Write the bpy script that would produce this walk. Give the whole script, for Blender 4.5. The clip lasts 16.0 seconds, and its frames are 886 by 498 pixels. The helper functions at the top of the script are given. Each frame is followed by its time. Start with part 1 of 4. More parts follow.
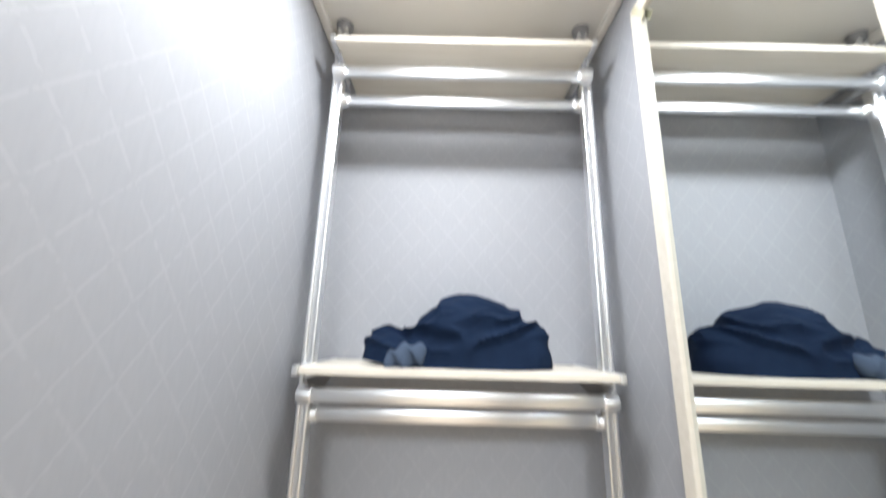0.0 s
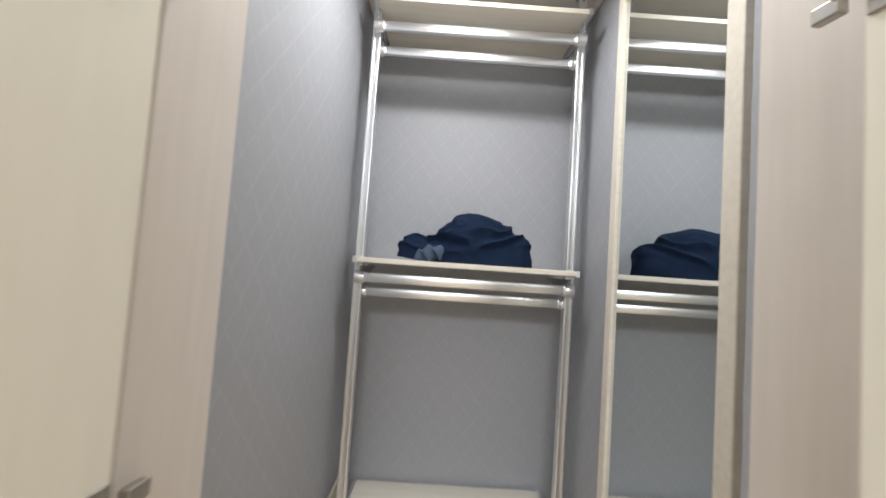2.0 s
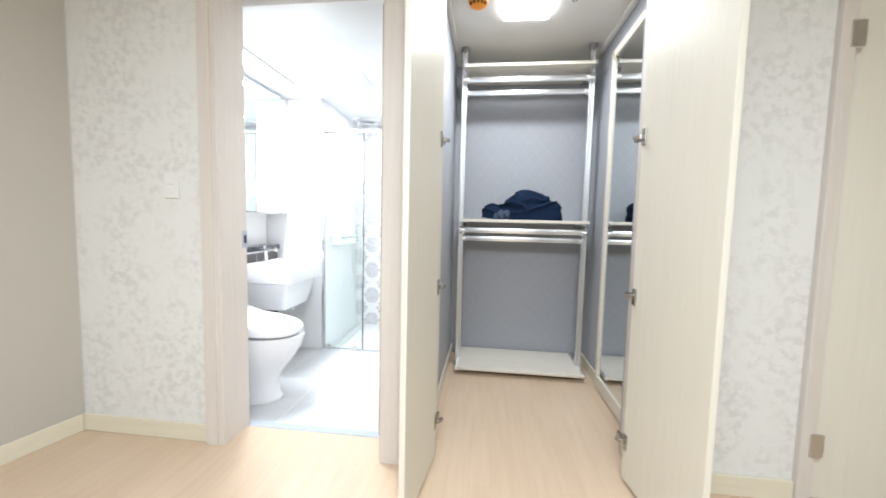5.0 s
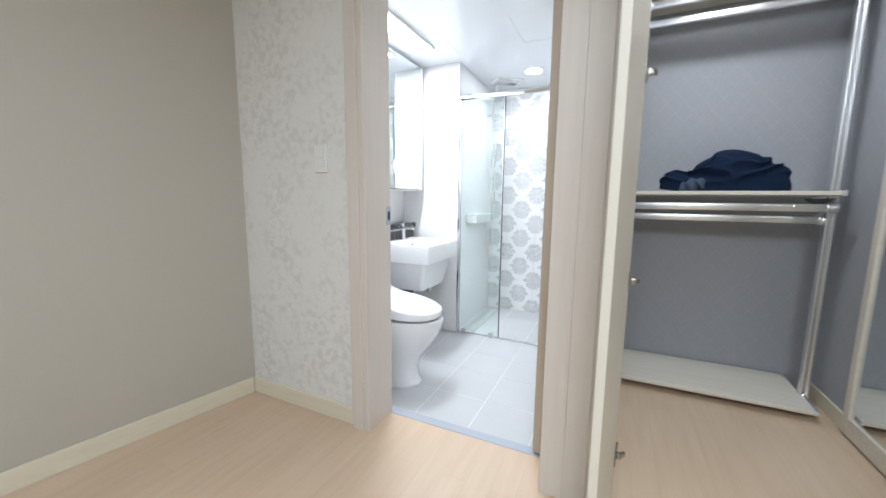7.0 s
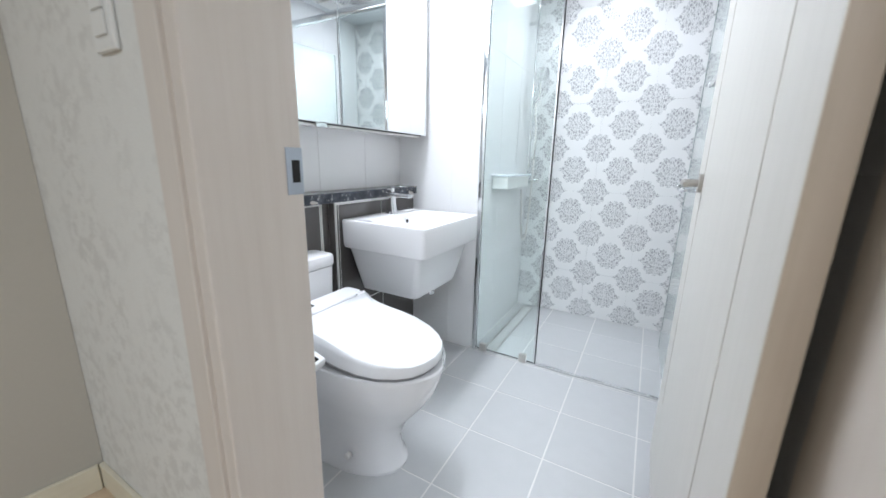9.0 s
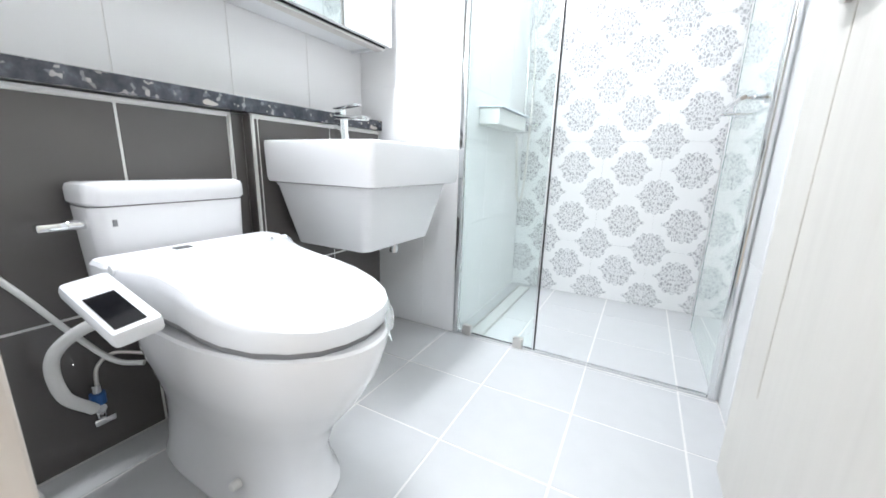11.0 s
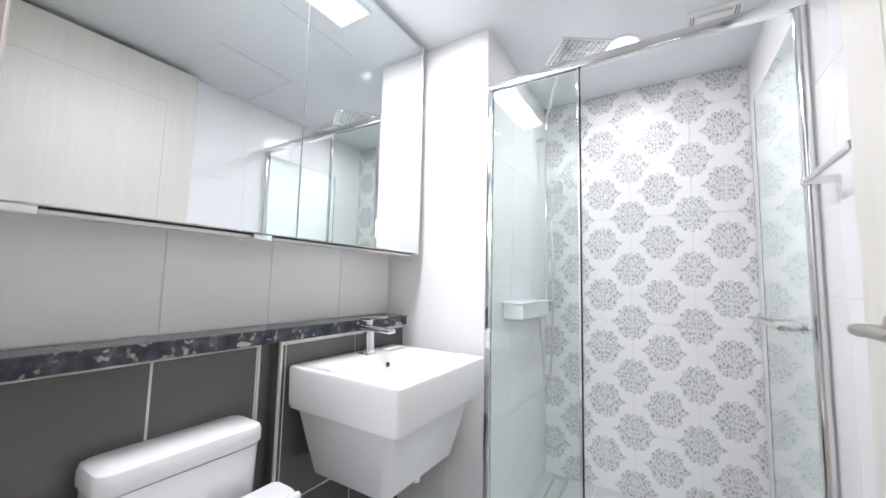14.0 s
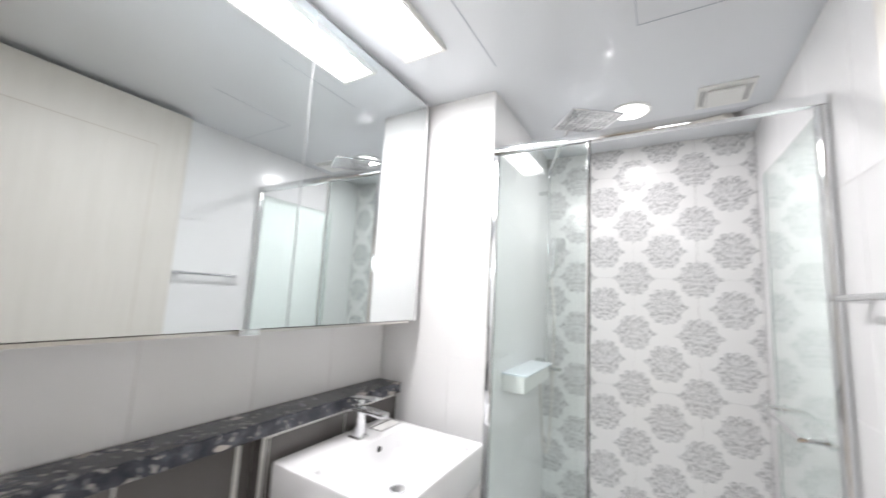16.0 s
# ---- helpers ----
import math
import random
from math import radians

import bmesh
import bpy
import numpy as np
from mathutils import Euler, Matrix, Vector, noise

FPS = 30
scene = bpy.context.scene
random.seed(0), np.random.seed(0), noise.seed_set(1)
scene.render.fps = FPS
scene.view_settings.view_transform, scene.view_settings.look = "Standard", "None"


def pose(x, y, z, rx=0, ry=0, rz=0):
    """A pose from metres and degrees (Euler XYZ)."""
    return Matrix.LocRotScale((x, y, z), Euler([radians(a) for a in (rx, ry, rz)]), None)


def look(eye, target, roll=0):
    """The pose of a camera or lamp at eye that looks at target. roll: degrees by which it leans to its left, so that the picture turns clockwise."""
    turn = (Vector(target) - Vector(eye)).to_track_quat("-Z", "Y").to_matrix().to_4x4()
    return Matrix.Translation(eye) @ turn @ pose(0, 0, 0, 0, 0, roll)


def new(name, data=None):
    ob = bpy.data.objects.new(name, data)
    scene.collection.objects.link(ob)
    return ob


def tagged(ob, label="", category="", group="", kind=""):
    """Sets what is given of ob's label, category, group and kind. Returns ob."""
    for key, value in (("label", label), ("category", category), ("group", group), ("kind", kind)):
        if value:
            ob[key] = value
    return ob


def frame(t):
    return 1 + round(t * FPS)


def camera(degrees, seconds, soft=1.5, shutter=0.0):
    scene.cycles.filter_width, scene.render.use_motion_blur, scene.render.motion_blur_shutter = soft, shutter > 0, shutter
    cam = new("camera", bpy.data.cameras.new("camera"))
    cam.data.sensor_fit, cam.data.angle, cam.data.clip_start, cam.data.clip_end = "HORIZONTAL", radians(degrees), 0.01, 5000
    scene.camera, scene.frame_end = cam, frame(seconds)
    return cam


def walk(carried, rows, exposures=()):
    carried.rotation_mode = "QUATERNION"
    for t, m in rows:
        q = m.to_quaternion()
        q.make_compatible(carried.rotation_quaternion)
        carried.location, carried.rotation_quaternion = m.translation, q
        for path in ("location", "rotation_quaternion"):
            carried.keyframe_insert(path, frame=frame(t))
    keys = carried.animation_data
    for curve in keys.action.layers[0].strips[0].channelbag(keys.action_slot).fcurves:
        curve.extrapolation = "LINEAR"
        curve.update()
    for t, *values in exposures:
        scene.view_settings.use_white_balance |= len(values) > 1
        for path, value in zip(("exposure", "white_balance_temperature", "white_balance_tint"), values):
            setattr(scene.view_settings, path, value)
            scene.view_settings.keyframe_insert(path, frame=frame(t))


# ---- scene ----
cam = camera(101.0, 16.0, soft=1.6, shutter=0.35)
PATH = [
    (0, (0.17, 0.141, 1.3), (0.156, 2.084, 1.77), 1.5),
    (0.5, (0.101, 0.192, 1.422), (0.149, 1.913, 2.439), 0.9),
    (1, (0.086, 0.095, 1.541), (0.13, 1.802, 2.583), 1.9),
    (1.5, (0.126, -0.03, 1.321), (0.184, 1.909, 1.811), 3.9),
    (2, (0.103, -0.298, 1.191), (0.115, 1.7, 1.285), 3.9),
    (2.5, (0.029, -0.623, 1.166), (0.164, 1.371, 1.093), 3.8),
    (3, (-0.028, -0.946, 1.141), (0.14, 1.036, 0.932), 3.2),
    (5.3, (-0.068, -1.607, 1.182), (-0.507, 0.338, 1.038), 0.4),
    (5.5, (-0.126, -1.621, 1.181), (-0.77, 0.264, 1.01), 0.6),
    (6, (-0.232, -1.608, 1.2), (-1.056, 0.21, 1.079), 0.4),
    (6.5, (-0.284, -1.539, 1.176), (-1.072, 0.291, 0.997), -0.4),
    (7, (-0.334, -1.267, 1.146), (-1.178, 0.526, 0.875), 0.6),
    (7.5, (-0.418, -0.97, 1.137), (-1.381, 0.753, 0.816), 2.5),
    (8, (-0.558, -0.654, 1.116), (-1.461, 1.087, 0.727), 1.4),
    (8.5, (-0.667, -0.414, 1.114), (-1.608, 1.302, 0.702), 2.6),
    (9, (-0.743, -0.226, 1.086), (-1.688, 1.473, 0.618), 1.2),
    (9.5, (-0.805, -0.055, 1.08), (-1.659, 1.657, 0.499), 1.6),
    (9.7, (-0.806, 0.003, 1.095), (-1.639, 1.701, 0.446), 1.4),
    (11.8, (-0.954, 0.295, 0.567), (-2.006, 1.996, 0.575), 2.3),
    (12, (-0.979, 0.312, 0.628), (-2.043, 1.995, 0.815), 2.1),
    (12.5, (-0.993, 0.331, 0.788), (-2.025, 1.939, 1.378), 1.8),
    (13, (-0.995, 0.333, 0.849), (-2.01, 1.896, 1.573), 2.8),
    (13.5, (-0.981, 0.3, 0.924), (-2.033, 1.955, 1.315), 2.0),
    (14, (-0.917, 0.25, 1.101), (-1.962, 1.946, 1.276), 1.3),
    (14.5, (-0.883, 0.219, 1.235), (-1.897, 1.943, 1.243), 0.6),
    (15, (-0.942, 0.215, 1.342), (-2.049, 1.876, 1.475), 0.4),
    (15.5, (-0.992, 0.21, 1.363), (-2.345, 1.664, 1.599), 0.2),
    (16, (-0.98, 0.275, 1.349), (-1.991, 1.984, 1.596), 3.1),
]
U = 0.93  # metres per plan unit


def put_at(v):
    return Vector(v) * U


walk(cam, [(t, look(put_at(e), put_at(g), roll)) for t, e, g, roll in PATH],
     [(0, 1.45, 6500, 11), (1, 0.66, 6500, 11), (1.5, 0.5, 6550, 12), (2, 0.8, 6800, 12), (2.5, 1.1, 6600, 10), (3, 1.2, 6400, 10),
      (5.5, 0.95, 6300, 10), (6, 0.8, 6200, 10), (7, 0.4, 6200, 10), (7.5, 0.35, 6200, 10), (8.5, 0.12, 6200, 10), (9.7, 0.2, 6150, 10),
      (11.8, 0.8, 6500, 10), (12.5, 0.4, 6500, 12), (13.5, 0.05, 6600, 13), (14.5, 0.0, 6650, 14), (15.5, -0.1, 6900, 14), (16, -0.1, 6900, 14)])

# ---- world and lamps ----
world = bpy.data.worlds.new("world")
world.use_nodes = True
world.node_tree.nodes["Background"].inputs[0].default_value = (0.8, 0.85, 0.9, 1)
world.node_tree.nodes["Background"].inputs[1].default_value = 0.3
scene.world = world


def area_lamp(name, loc, sx, sy, watts, color):
    lamp = bpy.data.lights.new(name, "AREA")
    lamp.shape, lamp.size, lamp.size_y, lamp.energy, lamp.color = "RECTANGLE", sx * U, sy * U, watts, color
    ob = new(name, lamp)
    ob.location = put_at(loc)
    return ob


# unseen lamp added to light the hall; it has no fixture
area_lamp("room_ceiling_lamp", (-0.15, -2.3, 2.52), 1.2, 1.2, 55, (0.83, 0.915, 1.0))
area_lamp("closet_lamp", (0.155, 0.805, 2.488), 0.27, 0.27, 7.4, (0.92, 0.965, 1.0))
area_lamp("bath_lamp", (-1.755, 1.0, 2.268), 0.15, 0.68, 18.5, (0.93, 0.955, 1.0))
area_lamp("shower_lamp", (-1.08, 2.17, 2.27), 0.13, 0.13, 5, (0.93, 0.955, 1.0))


# ---- materials ----
class Mat:
    def __init__(self, name, color=(0.8, 0.8, 0.8), rough=0.5, metal=0.0, **more):
        self.m = bpy.data.materials.new(name)
        self.m.use_nodes = True
        self.t = self.m.node_tree
        self.b = self.t.nodes["Principled BSDF"]
        self.b.inputs["Base Color"].default_value = (*color, 1)
        self.b.inputs["Roughness"].default_value = rough
        self.b.inputs["Metallic"].default_value = metal
        for k, v in more.items():
            self.b.inputs[k.replace("_", " ")].default_value = v

    def node(self, kind, **sets):
        n = self.t.nodes.new(kind)
        for k, v in sets.items():
            if k.startswith("i_"):
                n.inputs[k[2:].replace("_", " ")].default_value = v
            elif k == "op":
                n.operation = v
        return n

    def link(self, a, b):
        self.t.links.new(a, b)

    def pos(self, sx=1.0, sy=1.0, sz=1.0, rot=(0, 0, 0)):
        g = self.node("ShaderNodeNewGeometry")
        mp = self.node("ShaderNodeMapping")
        mp.inputs["Scale"].default_value = (sx, sy, sz)
        mp.inputs["Rotation"].default_value = rot
        self.link(g.outputs["Position"], mp.inputs["Vector"])
        return mp.outputs[0]

    def noise(self, vec, scale, detail=4.0, rough=0.55):
        n = self.node("ShaderNodeTexNoise", i_Scale=scale, i_Detail=detail, i_Roughness=rough)
        self.link(vec, n.inputs["Vector"])
        return n.outputs["Fac"]

    def math(self, op, a, b=0.0, c=0.0):
        n = self.node("ShaderNodeMath", op=op)
        for i, v in enumerate((a, b, c)):
            if isinstance(v, (int, float)):
                n.inputs[i].default_value = v
            else:
                self.link(v, n.inputs[i])
        return n.outputs[0]

    def ramp(self, fac, stops):
        n = self.node("ShaderNodeValToRGB")
        e = n.color_ramp.elements
        e[0].position, e[1].position = stops[0][0], stops[-1][0]
        e[0].color, e[1].color = (*stops[0][1], 1), (*stops[-1][1], 1)
        for p, c in stops[1:-1]:
            x = e.new(p)
            x.color = (*c, 1)
        self.link(fac, n.inputs[0])
        return n.outputs[0]

    def mix(self, fac, a, b):
        n = self.t.nodes.new("ShaderNodeMix")
        n.data_type = "RGBA"
        for i, v in ((0, fac), (6, a), (7, b)):
            if isinstance(v, tuple):
                n.inputs[i].default_value = (*v, 1)
            elif isinstance(v, (int, float)):
                n.inputs[i].default_value = v
            else:
                self.link(v, n.inputs[i])
        return n.outputs[2]

    def color(self, out):
        self.link(out, self.b.inputs["Base Color"])
        return self

    def rough(self, fac, lo, hi):
        n = self.node("ShaderNodeMapRange", i_To_Min=lo, i_To_Max=hi)
        self.link(fac, n.inputs[0])
        self.link(n.outputs[0], self.b.inputs["Roughness"])
        return self

    def bump(self, h, strength=0.2, dist=0.002):
        n = self.node("ShaderNodeBump", i_Strength=strength, i_Distance=dist)
        self.link(h, n.inputs["Height"])
        self.link(n.outputs[0], self.b.inputs["Normal"])
        return self


def grain(name, a, b, c, axis, rough=(0.35, 0.5)):
    """Printed wood grain that runs along one axis."""
    m = Mat(name)
    s = {"x": (1.2, 22, 22), "y": (22, 1.2, 22), "z": (22, 22, 1.2)}[axis]
    n1 = m.noise(m.pos(*s), 2.2, 6, 0.62)
    n2 = m.noise(m.pos(), 1.6, 2)
    col = m.ramp(n1, [(0.3, a), (0.5, b), (0.7, c)])
    m.color(m.mix(m.math("MULTIPLY", n2, 0.25), col, a))
    m.rough(n1, *rough)
    return m.bump(n1, 0.06, 0.001)


def plaster(name, a, b, rough=0.7, scale=30, bump=0.15):
    m = Mat(name)
    n = m.noise(m.pos(), scale, 5, 0.6)
    n2 = m.noise(m.pos(), 1.3, 2)
    m.color(m.mix(m.math("MULTIPLY", m.math("ADD", n, n2), 0.5), a, b))
    m.rough(n2, rough - 0.08, rough + 0.08)
    return m.bump(n, bump, 0.0012)


laminate = grain("laminate_pale", (0.715, 0.675, 0.58), (0.735, 0.70, 0.605), (0.75, 0.715, 0.625), "z")
laminate_jamb = grain("laminate_jamb", (0.635, 0.578, 0.525), (0.662, 0.606, 0.553), (0.68, 0.628, 0.575), "z")
door_pale = grain("laminate_ash_grey", (0.635, 0.61, 0.565), (0.665, 0.64, 0.595), (0.69, 0.665, 0.62), "z")
zinc = Mat("zinc_plate", (0.42, 0.47, 0.54), 0.35, 0.7)
trim_mat = grain("trim_cream", (0.70, 0.64, 0.50), (0.74, 0.68, 0.54), (0.76, 0.70, 0.58), "x", (0.4, 0.5))
trim_y = grain("trim_cream_along", (0.70, 0.64, 0.50), (0.74, 0.68, 0.54), (0.76, 0.70, 0.58), "y", (0.4, 0.5))
board_mat = grain("board_white_oak", (0.66, 0.61, 0.52), (0.72, 0.67, 0.58), (0.76, 0.71, 0.63), "x", (0.4, 0.55))


def wood_floor():
    m = Mat("wood_floor")
    v = m.pos(1, 1, 1, (0, 0, radians(90)))
    br = m.node("ShaderNodeTexBrick", i_Scale=1.0, i_Mortar_Size=0.0009, i_Mortar_Smooth=0.3, i_Brick_Width=0.9, i_Row_Height=0.095)
    br.inputs["Color1"].default_value = (0.2, 0.2, 0.2, 1)
    br.inputs["Color2"].default_value = (0.8, 0.8, 0.8, 1)
    br.inputs["Mortar"].default_value = (0.5, 0.5, 0.5, 1)
    m.link(v, br.inputs["Vector"])
    n1 = m.noise(m.pos(14, 1.2, 1), 2.0, 6, 0.5)
    tone = m.math("ADD", m.math("MULTIPLY", br.outputs["Color"], 0.22), m.math("MULTIPLY", n1, 0.8))
    col = m.ramp(tone, [(0.2, (0.56, 0.42, 0.29)), (0.5, (0.62, 0.475, 0.335)), (0.85, (0.67, 0.53, 0.39))])
    m.color(m.mix(m.math("MULTIPLY", br.outputs["Fac"], 0.3), col, (0.40, 0.28, 0.18)))
    m.rough(n1, 0.28, 0.42)
    return m.bump(m.math("SUBTRACT", n1, br.outputs["Fac"]), 0.08, 0.001)


def closet_paper():
    """Grey wallpaper with a lattice of thin silvery diamonds."""
    m = Mat("closet_wallpaper")
    g = m.node("ShaderNodeNewGeometry")
    s = m.node("ShaderNodeSeparateXYZ")
    m.link(g.outputs["Position"], s.inputs[0])
    u = m.math("ADD", s.outputs[0], s.outputs[1])
    w = m.math("MULTIPLY", m.noise(m.pos(), 30, 2), 0.008)
    d = None
    for sign in (1, -1):
        p = m.math("ADD", m.math("MULTIPLY_ADD", s.outputs[2], 0.80 * sign, u), w)
        f = m.math("ABSOLUTE", m.math("SUBTRACT", m.math("FRACT", m.math("MULTIPLY", p, 10.5)), 0.5))
        line = m.math("LESS_THAN", f, 0.04)
        d = line if d is None else m.math("MAXIMUM", d, line)
    n = m.noise(m.pos(1, 1, 0.25), 90, 4, 0.6)
    base = m.mix(n, (0.335, 0.345, 0.37), (0.385, 0.395, 0.42))
    brk = m.math("GREATER_THAN", m.noise(m.pos(), 45, 2), 0.42)
    line = m.math("MULTIPLY", d, brk)
    m.color(m.mix(m.math("MULTIPLY", line, 0.07), base, (0.66, 0.66, 0.68)))
    r = m.math("MULTIPLY_ADD", line, -0.13, 0.68)
    m.link(r, m.b.inputs["Roughness"])
    return m.bump(m.math("ADD", n, m.math("MULTIPLY", line, 0.3)), 0.15, 0.001)


def floral_paper():
    """White wallpaper with soft grey-beige sprays of blossom."""
    m = Mat("floral_wallpaper")
    n1 = m.noise(m.pos(1, 1, 0.8), 5.5, 3)
    n2 = m.noise(m.pos(), 30, 5, 0.66)
    k = m.math("MULTIPLY", m.ramp(n1, [(0.36, (0, 0, 0)), (0.56, (1, 1, 1))]), m.ramp(n2, [(0.47, (0, 0, 0)), (0.58, (1, 1, 1))]))
    n3 = m.noise(m.pos(1, 1, 2), 140, 3)
    base = m.mix(n3, (0.72, 0.715, 0.685), (0.79, 0.785, 0.76))
    m.color(m.mix(m.math("MULTIPLY", k, 0.36), base, (0.50, 0.485, 0.455)))
    m.rough(n2, 0.5, 0.65)
    return m.bump(m.math("ADD", n3, k), 0.3, 0.001)


def damask():
    """White glazed tile printed with pale grey damask medallions in staggered rows."""
    m = Mat("damask_tile")
    g = m.node("ShaderNodeNewGeometry")
    s = m.node("ShaderNodeSeparateXYZ")
    m.link(g.outputs["Position"], s.inputs[0])
    x = m.math("DIVIDE", m.math("ADD", s.outputs[0], 0.946 * U), 0.306 * U)
    z = m.math("DIVIDE", m.math("SUBTRACT", s.outputs[2], 1.042 * U), 0.306 * U)
    body_all = leaf_all = None
    for off in (0.0, 0.5):
        a = m.math("ABSOLUTE", m.math("MULTIPLY", m.math("SUBTRACT", m.math("FRACT", m.math("ADD", x, 0.5 + off)), 0.5), 0.306))
        b = m.math("MULTIPLY", m.math("SUBTRACT", m.math("FRACT", m.math("ADD", z, 0.5 + off)), 0.5), 0.306)
        ang = m.math("ARCTAN2", b, a)
        # squarish body with small scallops
        r = m.math("POWER", m.math("ADD", m.math("POWER", m.math("DIVIDE", a, 0.085), 2.8), m.math("POWER", m.math("DIVIDE", m.math("ABSOLUTE", b), 0.101), 2.1)), 0.42)
        lobe = m.math("MULTIPLY_ADD", m.math("ABSOLUTE", m.math("SINE", m.math("MULTIPLY", ang, 7.0))), 0.13, 0.86)
        body = m.math("LESS_THAN", r, lobe)
        # a small fleur at each side
        fr = m.math("SQRT", m.math("ADD", m.math("POWER", m.math("DIVIDE", m.math("SUBTRACT", a, 0.092), 0.019), 2.0), m.math("POWER", m.math("DIVIDE", b, 0.024), 2.0)))
        fleur = m.math("LESS_THAN", fr, m.math("MULTIPLY_ADD", m.math("COSINE", m.math("MULTIPLY", m.math("ARCTAN2", b, m.math("SUBTRACT", a, 0.088)), 3.0)), 0.3, 0.75))
        body = m.math("MAXIMUM", body, fleur)
        # leaves, mirrored about the upright axis
        cv = m.node("ShaderNodeCombineXYZ")
        m.link(a, cv.inputs[0])
        m.link(m.math("MULTIPLY", b, 0.62), cv.inputs[1])
        wob = m.noise(cv.outputs[0], 38, 2)
        m.link(m.math("MULTIPLY", wob, 0.03), cv.inputs[2])
        vo = m.node("ShaderNodeTexVoronoi", i_Scale=68.0)
        vo.feature = "DISTANCE_TO_EDGE"
        m.link(cv.outputs[0], vo.inputs["Vector"])
        leaf = m.math("GREATER_THAN", vo.outputs["Distance"], m.math("MULTIPLY_ADD", wob, 0.30, -0.01))
        spine = m.math("GREATER_THAN", a, 0.003)
        leaf = m.math("MULTIPLY", m.math("MULTIPLY", leaf, spine), body)
        body_all = body if body_all is None else m.math("MAXIMUM", body_all, body)
        leaf_all = leaf if leaf_all is None else m.math("MAXIMUM", leaf_all, leaf)
    n = m.noise(m.pos(), 90, 3)
    pale = m.mix(m.math("MULTIPLY", body_all, m.math("MULTIPLY_ADD", n, 0.5, 0.12)), (0.79, 0.79, 0.785), (0.56, 0.565, 0.575))
    m.color(m.mix(m.math("MULTIPLY", leaf_all, m.math("MULTIPLY_ADD", n, 0.6, 0.5)), pale, (0.30, 0.305, 0.315)))
    m.b.inputs["Roughness"].default_value = 0.16
    return m.bump(m.math("MULTIPLY", leaf_all, -1.0), 0.1, 0.0006)


def granite():
    m = Mat("dark_granite")
    v = m.node("ShaderNodeTexVoronoi", i_Scale=92.0, i_Randomness=1.0)
    m.link(m.pos(), v.inputs["Vector"])
    n = m.noise(m.pos(), 18, 6, 0.7)
    col = m.ramp(n, [(0.35, (0.012, 0.015, 0.022)), (0.55, (0.05, 0.055, 0.07)), (0.66, (0.10, 0.105, 0.125)), (0.76, (0.34, 0.33, 0.33))])
    sep = m.node("ShaderNodeSeparateColor")
    m.link(v.outputs["Color"], sep.inputs[0])
    chip = m.math("GREATER_THAN", sep.outputs[0], 0.89)
    tint = m.mix(sep.outputs[1], (0.14, 0.15, 0.18), (0.50, 0.47, 0.45))
    both = m.mix(m.math("MULTIPLY", chip, m.math("MULTIPLY_ADD", n, 1.2, 0.1)), col, tint)
    w = m.node("ShaderNodeTexVoronoi", i_Scale=15.0, i_Randomness=1.0)
    m.link(m.pos(1.6, 0.9, 2.4), w.inputs["Vector"])
    sep2 = m.node("ShaderNodeSeparateColor")
    m.link(w.outputs["Color"], sep2.inputs[0])
    shard = m.math("MULTIPLY", m.math("GREATER_THAN", sep2.outputs[2], 0.93), m.math("LESS_THAN", m.math("MULTIPLY_ADD", n, 0.35, w.outputs["Distance"]), 0.50))
    m.color(m.mix(shard, both, m.mix(n, (0.30, 0.27, 0.25), (0.62, 0.58, 0.54))))
    m.b.inputs["Roughness"].default_value = 0.14
    return m


def tile(name, a, b, rough, scale=14):
    m = Mat(name)
    info = m.node("ShaderNodeObjectInfo")
    n = m.noise(m.pos(), scale, 5, 0.6)
    f = m.math("ADD", m.math("MULTIPLY", n, 0.7), m.math("MULTIPLY", info.outputs["Random"], 0.3))
    m.color(m.mix(f, a, b))
    m.rough(n, rough * 0.85, rough * 1.15)
    return m.bump(n, 0.04, 0.0008)


def denim():
    m = Mat("navy_denim", rough=0.85)
    n = m.noise(m.pos(), 14, 5)
    w = m.noise(m.pos(1, 1, 1, (0.4, 0.7, 0.2)), 500, 2)
    m.color(m.mix(n, (0.003, 0.0085, 0.023), (0.009, 0.021, 0.052)))
    m.b.inputs["Specular IOR Level"].default_value = 0.12
    return m.bump(m.math("ADD", n, w), 0.35, 0.002)


floor_wood, gray_paper, white_paper, damask_mat, granite_mat, denim_mat = wood_floor(), closet_paper(), floral_paper(), damask(), granite(), denim()
denim_pale = plaster("faded_denim", (0.025, 0.042, 0.075), (0.05, 0.075, 0.12), 0.85, 60)
greige = plaster("greige_wallpaper", (0.47, 0.44, 0.385), (0.52, 0.49, 0.43), 0.6, 120, 0.2)
ceiling_paper = plaster("ceiling_paper", (0.72, 0.70, 0.66), (0.78, 0.76, 0.72), 0.7, 90)
bath_ceiling = plaster("bath_ceiling_panel", (0.74, 0.77, 0.80), (0.79, 0.81, 0.84), 0.16, 2, 0.0)
floor_tile = tile("grey_floor_tile", (0.50, 0.51, 0.515), (0.58, 0.585, 0.59), 0.42)
white_tile = tile("white_wall_tile", (0.81, 0.81, 0.81), (0.85, 0.85, 0.85), 0.2, 4)
dark_tile = tile("dark_wall_tile", (0.108, 0.100, 0.096), (0.124, 0.116, 0.112), 0.22, 8)
grout = plaster("pale_grout", (0.72, 0.71, 0.69), (0.78, 0.77, 0.75), 0.8, 80)
stone_sill = plaster("grey_stone", (0.36, 0.40, 0.46), (0.44, 0.48, 0.54), 0.4, 40)
ceramic = Mat("white_ceramic", (0.82, 0.82, 0.83), 0.08, Coat_Weight=0.3)
